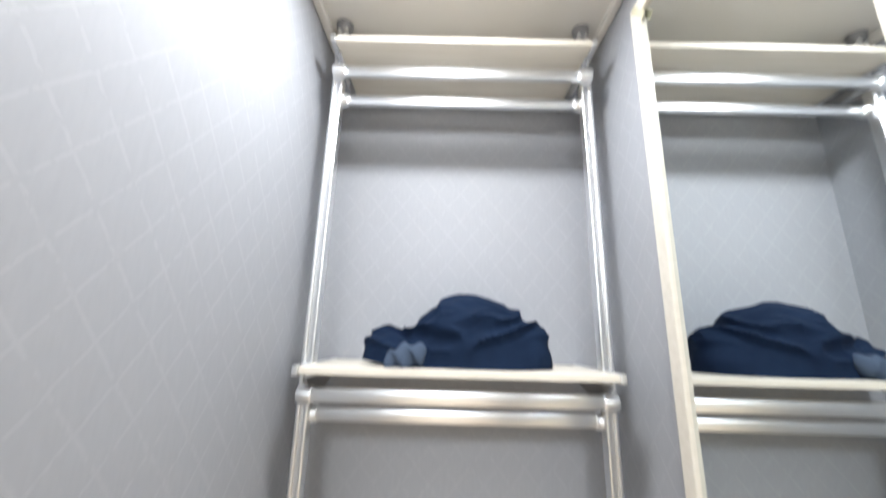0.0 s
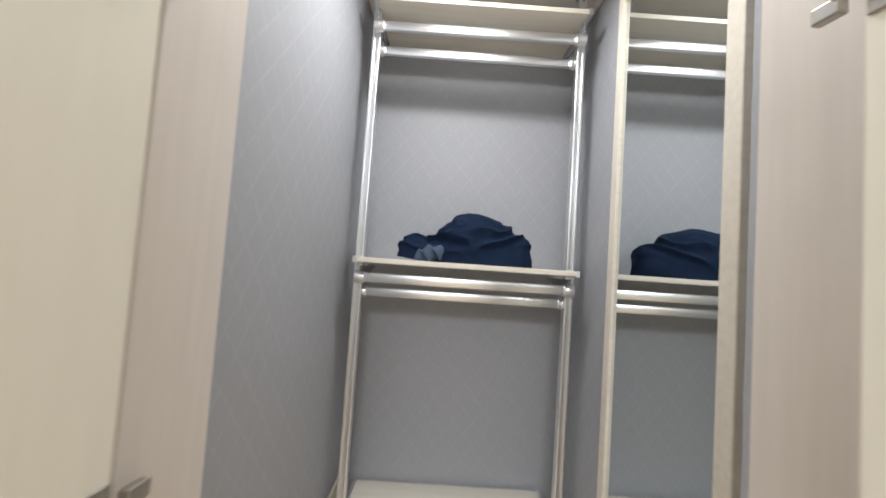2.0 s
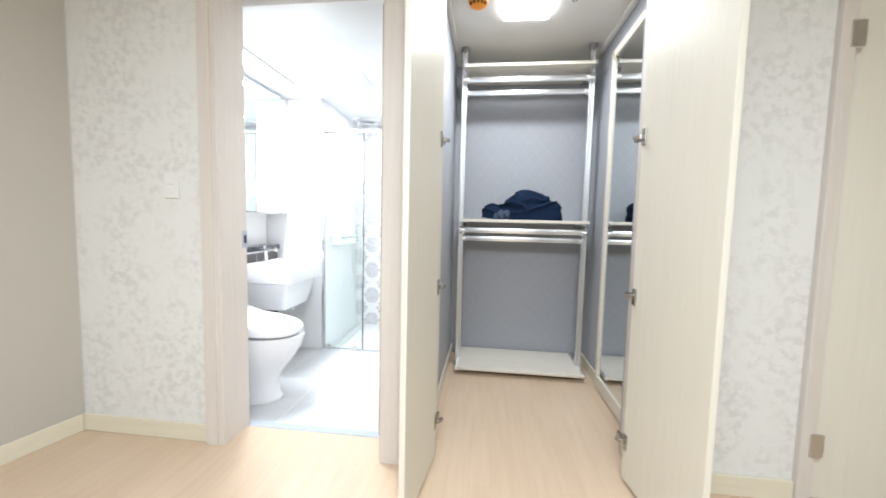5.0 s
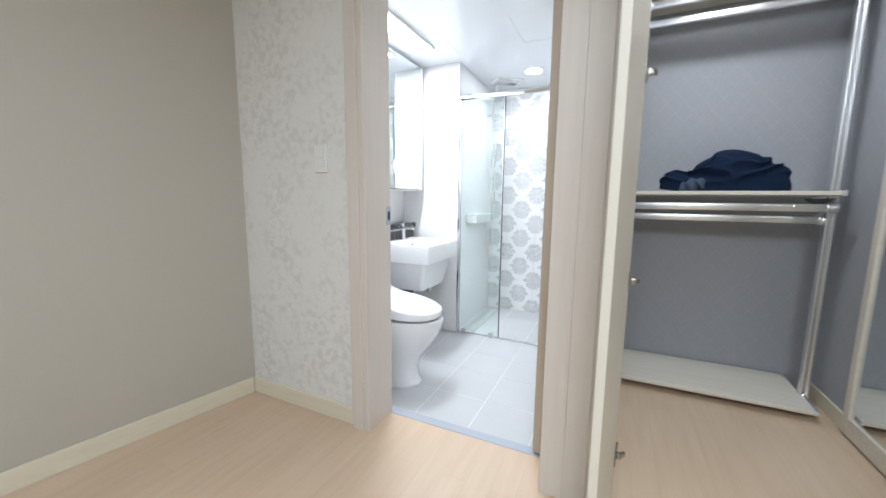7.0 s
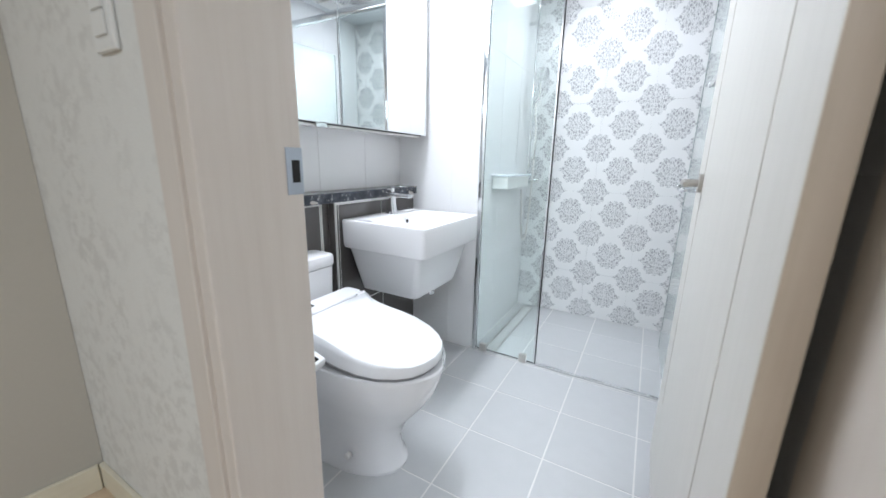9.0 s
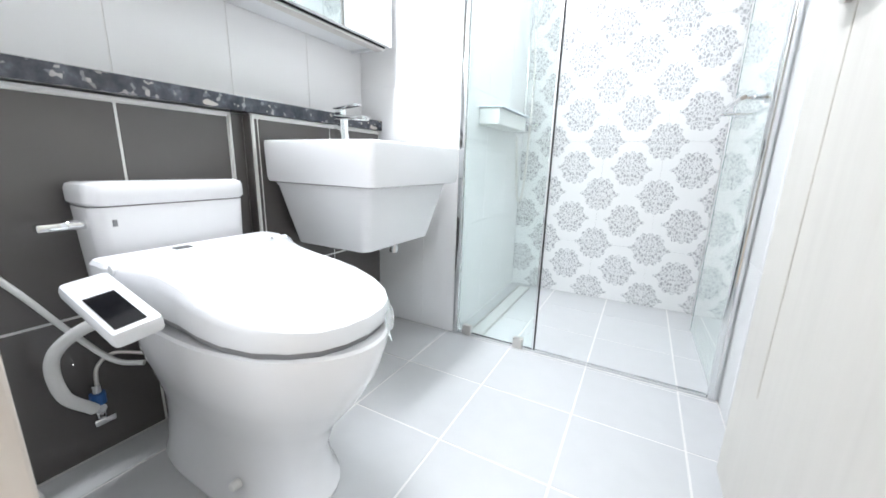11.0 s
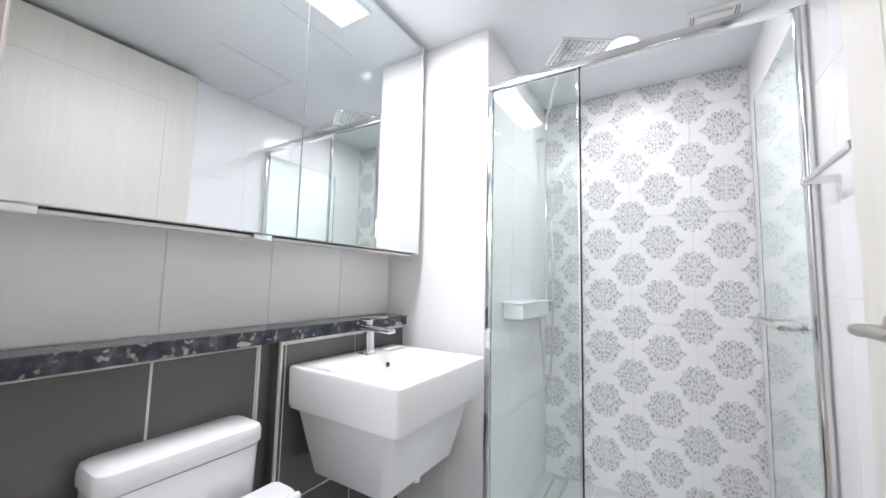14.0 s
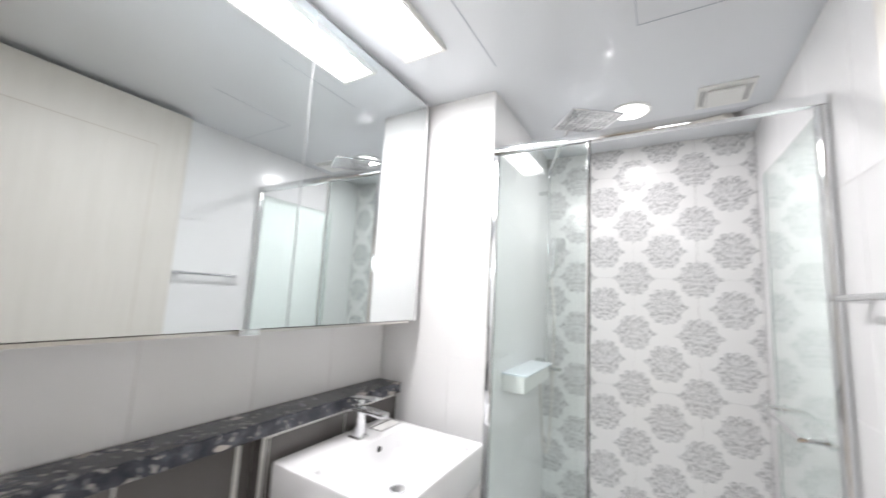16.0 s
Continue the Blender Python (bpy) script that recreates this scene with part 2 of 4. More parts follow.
seat_plastic = plaster("white_seat_plastic", (0.82, 0.83, 0.85), (0.85, 0.86, 0.88), 0.22, 10, 0.05)
white_plastic = Mat("white_plastic", (0.78, 0.78, 0.76), 0.35)
black_gloss = Mat("black_gloss", (0.01, 0.01, 0.012), 0.08)
# flat black, mostly for the shade inside holes, slots and gaps
black_gap = Mat("black_gap", (0.006, 0.006, 0.006), 0.7)
chrome = Mat("chrome", (0.78, 0.79, 0.80), 0.08, 1.0)
steel = plaster("brushed_nickel", (0.62, 0.60, 0.57), (0.70, 0.68, 0.65), 0.3, 200, 0.02)
steel.b.inputs["Metallic"].default_value = 1.0
hinge_metal = plaster("satin_nickel", (0.40, 0.38, 0.35), (0.52, 0.50, 0.46), 0.28, 90, 0.03)
hinge_metal.b.inputs["Metallic"].default_value = 1.0
aluminium = plaster("aluminium", (0.80, 0.81, 0.82), (0.85, 0.86, 0.87), 0.3, 160, 0.02)
aluminium.b.inputs["Metallic"].default_value = 1.0
grey_plastic = Mat("grey_plastic", (0.22, 0.22, 0.23), 0.45)
orange = Mat("orange_plastic", (0.85, 0.30, 0.02), 0.3)
mirror_mat = Mat("mirror", (0.78, 0.815, 0.82), 0.015, 1.0)
cabinet_mat = Mat("cabinet_white", (0.72, 0.73, 0.74), 0.35)
# darker than the leaf: the shade on its hinge edge, put into the colour
edge_shaded = grain("edge_shade_tan", (0.48, 0.40, 0.31), (0.52, 0.44, 0.35), (0.56, 0.48, 0.39), "z")
groove_mat = Mat("groove_shadow_line", (0.54, 0.50, 0.44), 0.6)
tape_mat = Mat("packing_tape", (0.62, 0.58, 0.42), 0.25)
blue_plastic = Mat("blue_plastic", (0.03, 0.12, 0.35), 0.35)
film_mat = Mat("wrapping_film", (0.93, 0.94, 0.95), 0.12, Transmission_Weight=0.75, IOR=1.2)
frosted = Mat("clear_film", (0.8, 0.85, 0.9), 0.25)


def glass_mat():
    m = Mat("green_glass", (0.90, 0.965, 0.945), 0.0, IOR=1.45)
    m.b.inputs["Transmission Weight"].default_value = 1.0
    return m


glass = glass_mat()
glass_edge = Mat("glass_edge", (0.10, 0.20, 0.18), 0.15)


def glow(name, color, strength):
    m = Mat(name, color, 0.5)
    m.b.inputs["Emission Color"].default_value = (*color, 1)
    m.b.inputs["Emission Strength"].default_value = strength
    return m


lamp_warm = glow("lamp_diffuser", (0.97, 0.98, 1.0), 5.0)
lamp_cool = glow("lamp_diffuser_cool", (0.94, 0.98, 1.0), 5.0)


# ---- building helpers ----
def box(bm, x0, x1, y0, y1, z0, z1, bevel=0.0, m=None):
    r = bmesh.ops.create_cube(bm, size=1.0)
    t = Matrix.Translation(((x0 + x1) / 2, (y0 + y1) / 2, (z0 + z1) / 2)) @ Matrix.Diagonal((abs(x1 - x0), abs(y1 - y0), abs(z1 - z0), 1))
    bmesh.ops.transform(bm, matrix=(m @ t) if m else t, verts=r["verts"])
    if bevel:
        edges = list({e for v in r["verts"] for e in v.link_edges})
        bmesh.ops.bevel(bm, geom=edges, offset=bevel, segments=2, profile=0.5, affect="EDGES")
    return bm


def boxes(*rows, bevel=0.0):
    bm = bmesh.new()
    for r in rows:
        box(bm, *r, bevel=bevel)
    return bm


def loft(bm, rings, cap_start=True, cap_end=True):
    vs = [[bm.verts.new(p) for p in ring] for ring in rings]
    n = len(vs[0])
    for a, b in zip(vs, vs[1:]):
        for i in range(n):
            bm.faces.new((a[i], a[(i + 1) % n], b[(i + 1) % n], b[i]))
    if cap_start:
        bm.faces.new(list(reversed(vs[0])))
    if cap_end:
        bm.faces.new(vs[-1])
    bmesh.ops.recalc_face_normals(bm, faces=bm.faces)
    return bm


def tube(bm, points, r, n=12):
    pts = [Vector(p) for p in points]
    rings = []
    side = None
    for i, p in enumerate(pts):
        d = (pts[min(i + 1, len(pts) - 1)] - pts[max(i - 1, 0)]).normalized()
        if side is None:
            side = d.orthogonal().normalized()
        side = (side - d * side.dot(d)).normalized()
        up = d.cross(side)
        rr = r[i] if isinstance(r, (list, tuple)) else r
        rings.append([p + (side * math.cos(2 * math.pi * k / n) + up * math.sin(2 * math.pi * k / n)) * rr for k in range(n)])
    return loft(bm, rings)


def curve_points(points, steps=6):
    """A smooth line through the points."""
    p = [Vector(q) for q in points]
    p = [p[0] * 2 - p[1]] + p + [p[-1] * 2 - p[-2]]
    out = []
    for i in range(1, len(p) - 2):
        for k in range(steps):
            t = k / steps
            a, b, c, d = p[i - 1:i + 3]
            out.append(0.5 * ((2 * b) + (c - a) * t + (2 * a - 5 * b + 4 * c - d) * t * t + (3 * b - a - 3 * c + d) * t ** 3))
    return out + [p[-2]]


def rect_ring(cx, cy, hx, hy, r, z, n=5):
    out = []
    for sx, sy, a0 in ((1, 1, 0), (-1, 1, 90), (-1, -1, 180), (1, -1, 270)):
        for k in range(n + 1):
            a = radians(a0 + 90 * k / n)
            out.append((cx + sx * (hx - r) + r * math.cos(a), cy + sy * (hy - r) + r * math.sin(a), z))
    return out


def thing(name, loc, label, category, group="", kind=""):
    ob = new(name)
    ob.location = put_at(loc)
    ob.empty_display_size = 0.05
    return tagged(ob, label, category, group, kind)


def part(name, bm, material, parent=None, label="", smooth=False):
    """Links a bmesh, drawn in plan units, as one mesh under a thing or a part."""
    base = Vector((0, 0, 0))
    top = parent
    while top is not None:
        base += top.location
        top = top.parent
    for v in bm.verts:
        v.co = v.co * U - base
    me = bpy.data.meshes.new(name)
    bm.to_mesh(me)
    bm.free()
    me.materials.append(material.m)
    if smooth:
        me.polygons.foreach_set("use_smooth", [True] * len(me.polygons))
        me.set_sharp_from_angle(angle=radians(38))
    ob = new(name, me)
    ob.parent = parent
    if label:
        ob["label"] = label
    return ob


def structure(name, bm, material, label, category):
    return tagged(part(name, bm, material), label, category, kind="structure")

# ---- structure ----
HALL, CLOS, BATH = 2.54, 2.53, 2.287
structure("floor", boxes((-2.75, 2.25, -3.3, 0.285, -0.12, 0), (-0.36, 0.79, 0.285, 1.70, -0.12, 0)), floor_wood, "pale maple laminate floor running through hall and closet", "floor")
structure("ceiling_hall", boxes((-2.8, 2.3, -3.4, 0.2, HALL, HALL + 0.08)), ceiling_paper, "white papered ceiling over the hall", "ceiling")
structure("ceiling_closet", boxes((-0.4, 0.83, 0.2, 1.75, CLOS, CLOS + 0.09)), ceiling_paper, "white papered closet ceiling", "ceiling")
structure("ceiling_bath", boxes((-2.25, -0.45, 0.3, 2.75, BATH, BATH + 0.08)), bath_ceiling, "glossy white panelled bathroom ceiling", "ceiling")
# left wall of the hall leans out a little towards the back
bm = bmesh.new()
box(bm, -0.1, 0, -3.6, 0.0, 0, HALL, m=Matrix.Translation((-2.212, 0.116, 0)) @ Matrix.Rotation(radians(-11), 4, "Z"))
structure("wall_left", bm, greige, "plain greige papered wall", "wall")
structure("wall_back", boxes((-3.0, 2.3, -3.4, -3.3, 0, HALL)), greige, "plain greige papered wall behind", "wall")
structure("wall_right", boxes((2.2, 2.3, -3.3, 0.2, 0, HALL)), greige, "plain greige papered wall", "wall")
DT = 2.326
structure("wall_floral_left", boxes((-2.32, -1.431, 0.117, 0.30, 0, HALL)), white_paper, "white wallpaper with grey blossom", "wall")
structure("wall_floral_over", boxes((-1.40, -0.39, 0.117, 0.30, DT + 0.06, HALL)), white_paper, "white wallpaper over the bathroom door", "wall")
structure("wall_floral_right", boxes((0.70, 1.30, 0.117, 0.32, 0, HALL), (1.30, 2.2, 0.117, 0.32, 2.28, HALL), (2.14, 2.2, 0.117, 0.32, 0, 2.28)), white_paper, "white wallpaper with grey blossom beside the closet", "wall")
structure("wall_closet_left", boxes((-0.46, -0.345, 0.40, 1.72, 0, CLOS)), gray_paper, "grey closet wallpaper with silvery diamonds", "wall")
structure("wall_closet_right", boxes((0.79, 0.88, 0.362, 1.72, 0, CLOS)), gray_paper, "grey closet wallpaper with silvery diamonds", "wall")
structure("wall_closet_back", boxes((-0.345, 0.79, 1.66, 1.74, 0, CLOS)), gray_paper, "grey closet wallpaper with silvery diamonds", "wall")
structure("wall_closet_front", boxes((-0.345, -0.31, 0.385, 0.40, 0, CLOS), (0.674, 0.79, 0.362, 0.377, 0, CLOS)), gray_paper, "grey closet wallpaper return beside the doors", "wall")

# cornice in the closet and skirting
structure("trim_closet_cornice", boxes((-0.345, -0.315, 0.40, 1.66, CLOS - 0.035, CLOS), (0.76, 0.79, 0.40, 1.66, CLOS - 0.035, CLOS), (-0.315, 0.76, 1.63, 1.66, CLOS - 0.035, CLOS), bevel=0.006), ceiling_paper, "white cornice round the closet ceiling", "cornice")
structure("trim_hall_cornice", boxes((-2.2, 2.2, 0.085, 0.117, HALL - 0.04, HALL), bevel=0.008), ceiling_paper, "white cornice at the hall ceiling", "cornice")
structure("baseboard_closet", boxes((-0.345, -0.332, 0.40, 1.66, 0, 0.085), (0.777, 0.79, 0.40, 1.66, 0, 0.085), bevel=0.003), trim_y, "cream skirting board in the closet", "skirting")
bm = bmesh.new()
box(bm, 0.0, 0.014, -3.5, -0.014, 0, 0.092, 0.003, Matrix.Translation((-2.212, 0.116, 0)) @ Matrix.Rotation(radians(-11), 4, "Z"))
structure("baseboard_left", bm, trim_y, "cream skirting board", "skirting")
structure("baseboard_front", boxes((-2.21, -1.435, 0.103, 0.117, 0, 0.092), (0.76, 1.30, 0.103, 0.117, 0, 0.092), bevel=0.003), trim_mat, "cream skirting board", "skirting")


# bathroom door frame: lining, stop and casings, in pale laminate
def door_frame():
    th = thing("door_frame_1", (-0.97, 0.2, 0), "pale wood-grain bathroom door frame", "door frame", kind="structure")
    part("jamb", boxes((-1.43, -1.368, 0.094, 0.3, -0.07, DT + 0.06), bevel=0.004), laminate_jamb, th)
    part("jamb", boxes((-0.540, -0.4525, 0.082, 0.322, -0.07, DT + 0.06), bevel=0.0015), laminate_jamb, th)
    part("head", boxes((-1.3675, -0.541, 0.09, 0.30, DT, DT + 0.06), bevel=0.004), laminate_jamb, th)
    part("casing", boxes((-1.462, -1.40, 0.084, 0.1165, 0, DT + 0.085), bevel=0.003), laminate_jamb, th)
    part("casing", boxes((-0.4523, -0.371, 0.080, 0.30, 0, HALL - 0.045), bevel=0.0015), laminate_jamb, th)
    st = part("strike_plate", boxes((-1.3678, -1.3660, 0.260, 0.299, 1.014, 1.106), bevel=0.0008), zinc, th, "nickel strike plate")
    # black plate in place of the shaded latch opening
    part("latch_hole", boxes((-1.3659, -1.3650, 0.273, 0.291, 1.038, 1.082)), black_gap, st)
    return th


door_frame()
structure("trim_threshold", boxes((-1.367, -0.541, 0.277, 0.332, -0.075, 0.004), bevel=0.004), stone_sill, "grey stone bathroom threshold", "threshold")


# closet frame: deep side panels and head
def closet_frame():
    th = thing("door_frame_2", (0.18, 0.2, 0), "pale wood-grain closet frame", "door frame", kind="structure")
    part("jamb", boxes((-0.345, -0.297, 0.19, 0.384, 0, 2.399), bevel=0.003), laminate_jamb, th)
    part("jamb", boxes((0.672, 0.74, 0.17, 0.361, 0, 2.399), bevel=0.003), laminate_jamb, th)
    part("head", boxes((-0.344, 0.739, 0.118, 0.361, 2.40, CLOS), bevel=0.003), laminate_jamb, th)
    part("casing", boxes((-0.3708, -0.327, 0.084, 0.189, 0, 2.399), bevel=0.0015), laminate_jamb, th)
    part("casing", boxes((0.652, 0.755, 0.092, 0.1165, 0, 2.399), bevel=0.004), laminate_jamb, th)
    return th


closet_frame()


def cup_hinge(parent, x, y, z, s, m):
    """Concealed hinge: plate on the door and an arm to the frame."""
    bm = bmesh.new()
    box(bm, x, x + s * 0.005, y - 0.022, y + 0.008, z - 0.036, z + 0.036, 0.002, m)
    box(bm, x + s * 0.004, x + s * 0.020, y - 0.008, y + 0.012, z - 0.012, z + 0.012, 0.004, m)
    box(bm, x + s * 0.010, x + s * 0.022, y + 0.006, y + 0.036, z - 0.009, z + 0.009, 0.003, m @ Matrix.Translation((x, y, z)) @ Matrix.Rotation(-s * radians(22), 4, "Z") @ Matrix.Translation((-x, -y, -z)))
    box(bm, x + s * -0.012, x + s * 0.004, y + 0.034, y + 0.068, z - 0.012, z + 0.012, 0.003, m)
    part("hinge", bm, hinge_metal, parent, "nickel concealed hinge")


def closet_door(name, hx, hy, fx, fy, s, label):
    """An open closet door: inner face from its hinge edge to its free edge; s is the side that faces inwards."""
    th = thing(name, (hx, hy, 0), label, "door", kind="structure")
    w = math.hypot(fx - hx, fy - hy)
    m = Matrix.Translation((hx, hy, 0)) @ Matrix.Rotation(math.atan2(fy - hy, fx - hx) + math.pi / 2, 4, "Z")
    bm = bmesh.new()
    box(bm, -0.024 * s, 0, -w, 0, 0.02, 2.392, 0.0025, m)
    part("leaf", bm, laminate, th)
    for z in (0.20, 0.868, 1.562, 2.24):
        cup_hinge(th, 0.0, -0.012, z, s, m)
    return th


closet_door("door_2", -0.276, 0.160, -0.330, -0.306, 1, "open pale wood-grain closet door with concealed hinges")
closet_door("door_3", 0.598, 0.128, 0.672, -0.350, -1, "open pale wood-grain closet door with concealed hinges")


# closed door beyond the closet
def side_door():
    th = thing("door_4", (1.7, 0.15, 0), "closed pale wood-grain door", "door", kind="structure")
    part("leaf", boxes((1.362, 2.078, 0.13, 0.17, 0.01, 2.215), bevel=0.003), laminate, th)
    part("casing", boxes((1.301, 1.358, 0.09, 0.30, 0, 2.30), bevel=0.003), laminate_jamb, th)
    part("casing", boxes((2.082, 2.14, 0.09, 0.30, 0, 2.30), bevel=0.003), laminate_jamb, th)
    part("head", boxes((1.359, 2.081, 0.09, 0.30, 2.22, 2.30), bevel=0.003), laminate_jamb, th)
    for z in (0.27, 1.95):
        bm = bmesh.new()
        tube(bm, [(1.36, 0.118, z - 0.05), (1.36, 0.118, z + 0.05)], 0.008, 10)
        box(bm, 1.334, 1.386, 0.086, 0.089, z - 0.05, z + 0.05)
        part("hinge", bm, steel, th, "nickel butt hinge")
    return th


side_door()

# bathroom shell
TZ = -0.073
structure("wall_bath_front", boxes((-2.25, -1.43, 0.3005, 0.308, TZ, BATH), (-1.43, -0.45, 0.3005, 0.308, BATH - 0.001, BATH + 0.02)), white_tile, "white bathroom wall beside the door", "wall")
structure("wall_bath_left", boxes((-2.26, -2.158, 0.30, 1.74, TZ - 0.05, BATH + 0.02)), grout, "white tiled bathroom wall", "wall")
structure("wall_bath_pillar", boxes((-2.158, -1.605, 1.728, 2.68, TZ - 0.05, BATH + 0.01)), white_tile, "white tiled return between basin and shower", "wall")
structure("wall_bath_right", boxes((-0.526, -0.465, 0.3235, 2.76, TZ - 0.05, BATH + 0.02)), white_tile, "white tiled bathroom wall", "wall")
structure("wall_bath_back", boxes((-1.605, -0.526, 2.66, 2.75, TZ - 0.05, BATH + 0.02)), grout, "shower wall of damask tiles", "wall")
structure("floor_bath", boxes((-2.16, -0.46, 0.3, 2.70, -0.16, TZ - 0.0015)), grout, "grey bathroom tile floor with pale joints", "floor")

# ---- closet things ----
def wardrobe_rack():
    th = thing("wardrobe_rack", (0.2, 1.4, 0), "aluminium pole wardrobe rack with hanging rails", "rack")
    for px in (-0.262, 0.695):
        for py in (1.375,):
            bm = bmesh.new()
            box(bm, px - 0.009, px + 0.009, py - 0.014, py + 0.014, 0.02, CLOS - 0.03)
            for dx in (-0.0125, 0.0125):
                loft(bm, [rect_ring(px + dx, py, 0.0075, 0.021, 0.0055, z, 4) for z in (0.02, CLOS - 0.03)])
            po = part("post", bm, aluminium, th, smooth=True)
            bm = bmesh.new()
            tube(bm, [(px, py, CLOS - 0.05), (px, py, CLOS - 0.03), (px, py, CLOS - 0.004)], [0.018, 0.03, 0.034], 16)
            part("ceiling_foot", bm, grey_plastic, po, smooth=True)
            bm = bmesh.new()
            tube(bm, [(px, py, 0.001), (px, py, 0.02), (px, py, 0.035)], [0.028, 0.026, 0.018], 16)
            part("floor_foot", bm, grey_plastic, po, smooth=True)
    for z, y, r in ((2.271, 1.33, 0.021), (2.195, 1.40, 0.020), (1.120, 1.33, 0.021), (1.053, 1.40, 0.020)):
        bm = bmesh.new()
        box(bm, -0.237, 0.67, y - 0.013, y + 0.013, z - r, z + r, 0.007)
        part("rail", bm, aluminium, th, smooth=True)
        for s, px in ((-1, -0.257), (1, 0.69)):
            bm = bmesh.new()
            tube(bm, [(px + 0.012 * s, y, z), (px - 0.004 * s, y, z), (px - 0.03 * s, y, z)], [r + 0.006, r + 0.008, r + 0.005], 16)
            box(bm, px - 0.012, px + 0.012, min(y, 1.375), max(y, 1.375) + 0.02, z - 0.02, z + 0.02, 0.003)
            part("rail_bracket", bm, aluminium, th, "aluminium rail bracket", smooth=True)
    for z in (2.334, 1.182):
        for px in (-0.242, 0.675):
            bm = bmesh.new()
            vs = [bm.verts.new(p) for p in ((px - 0.005, 1.29, z - 0.012), (px - 0.005, 1.64, z - 0.012), (px - 0.005, 1.42, z - 0.07), (px - 0.005, 1.36, z - 0.07))]
            f = bm.faces.new(vs)
            r = bmesh.ops.extrude_face_region(bm, geom=[f])
            bmesh.ops.translate(bm, verts=[v for v in r["geom"] if isinstance(v, bmesh.types.BMVert)], vec=(0.01, 0, 0))
            bmesh.ops.recalc_face_normals(bm, faces=bm.faces)
            part("shelf_bracket", bm, grey_plastic, th, "grey shelf bracket")
    return th


wardrobe_rack()


def rack_shelf(z, label, x0=-0.249, x1=0.683, front=1.252):
    th = thing("rack_shelf", (0.2, 1.45, z - 0.022), label, "shelf", "shelves of the wardrobe rack")
    part("board", boxes((x0, x1, front, 1.645, z - 0.022, z), bevel=0.0025), board_mat, th)
    for s, x in ((-1, x0), (1, x1)):
        part("end_cap", boxes((min(x, x + 0.018 * s), max(x, x + 0.018 * s), front - 0.005, 1.648, z - 0.026, z + 0.003), bevel=0.003), aluminium, th, "aluminium end strip")
    return th


rack_shelf(2.362, "white oak laminate board high under the ceiling")
rack_shelf(1.207, "white oak laminate board that carries the folded jeans")
rack_shelf(0.065, "white oak laminate board just above the floor", front=1.17)


def jeans():
    """A crumpled heap of navy denim: a dome with folds and a tail of cloth."""
    bm = bmesh.new()
    bmesh.ops.create_icosphere(bm, subdivisions=6, radius=1.0)
    for v in bm.verts:
        d = v.co.copy()
        x, y, z = d
        up = max(z, 0.0)
        right = 0.5 + 0.5 * x
        top = 0.105 + 0.125 / (1.0 + math.exp(-(x + 0.50) * 10)) - 0.05 * max(0.0, x - 0.25)
        top += 0.022 * math.exp(-((x + 0.78) / 0.16) ** 2) - 0.012 * math.exp(-((x + 0.58) / 0.08) ** 2)
        px = 0.222 + 0.318 * x * (1.0 - 0.03 * up)
        py = 1.42 + 0.15 * y * (0.72 + 0.28 * right)
        pz = 1.208 + top * (up ** 0.55)
        p = Vector((px, py, pz))
        w = noise.noise(Vector((px * 3 + 3, py * 3, pz * 4)))
        q = Vector((px * 5.0 + pz * 6.0, py * 6.0, pz * 11.0 - px * 3.5)) + Vector((w, w, w)) * 1.3
        fold = (1.0 - abs(noise.noise(q))) ** 3
        q2 = Vector((px * 13.0 - pz * 9.0, py * 12.0, pz * 19.0 + px * 7.0))
        fold2 = (1.0 - abs(noise.noise(q2))) ** 4
        k = min(1.0, up * 4)
        amt = 0.030 * fold + 0.006 * fold2 - 0.024
        v.co = p + Vector((d.x, d.y, d.z * 1.1)) * amt * (0.35 + 0.65 * k)
        v.co.z = max(v.co.z, 1.2085)
        # pointed tail
        if x < -0.62:
            v.co.z += 0.055 * (-x - 0.62) / 0.38 * (0.3 + up)
            v.co.x -= 0.02 * (-x - 0.62)
    th = thing("jeans", (0.215, 1.42, 1.208), "crumpled navy denim jeans heaped on the shelf", "jeans")
    part("cloth", bm, denim_mat, th, smooth=True)
    bm = bmesh.new()
    bmesh.ops.create_icosphere(bm, subdivisions=4, radius=1.0)
    for v in bm.verts:
        x, y, z = v.co
        f = 0.008 * math.sin(x * 7 + z * 5)
        v.co = Vector((0.055 + 0.062 * x + 0.02 * z, 1.305 + 0.03 * y + f, max(1.2083, 1.238 + 0.042 * z + f)))
    part("cuff", bm, denim_pale, th, "faded blue turned-out leg", smooth=True)
    return th


jeans()


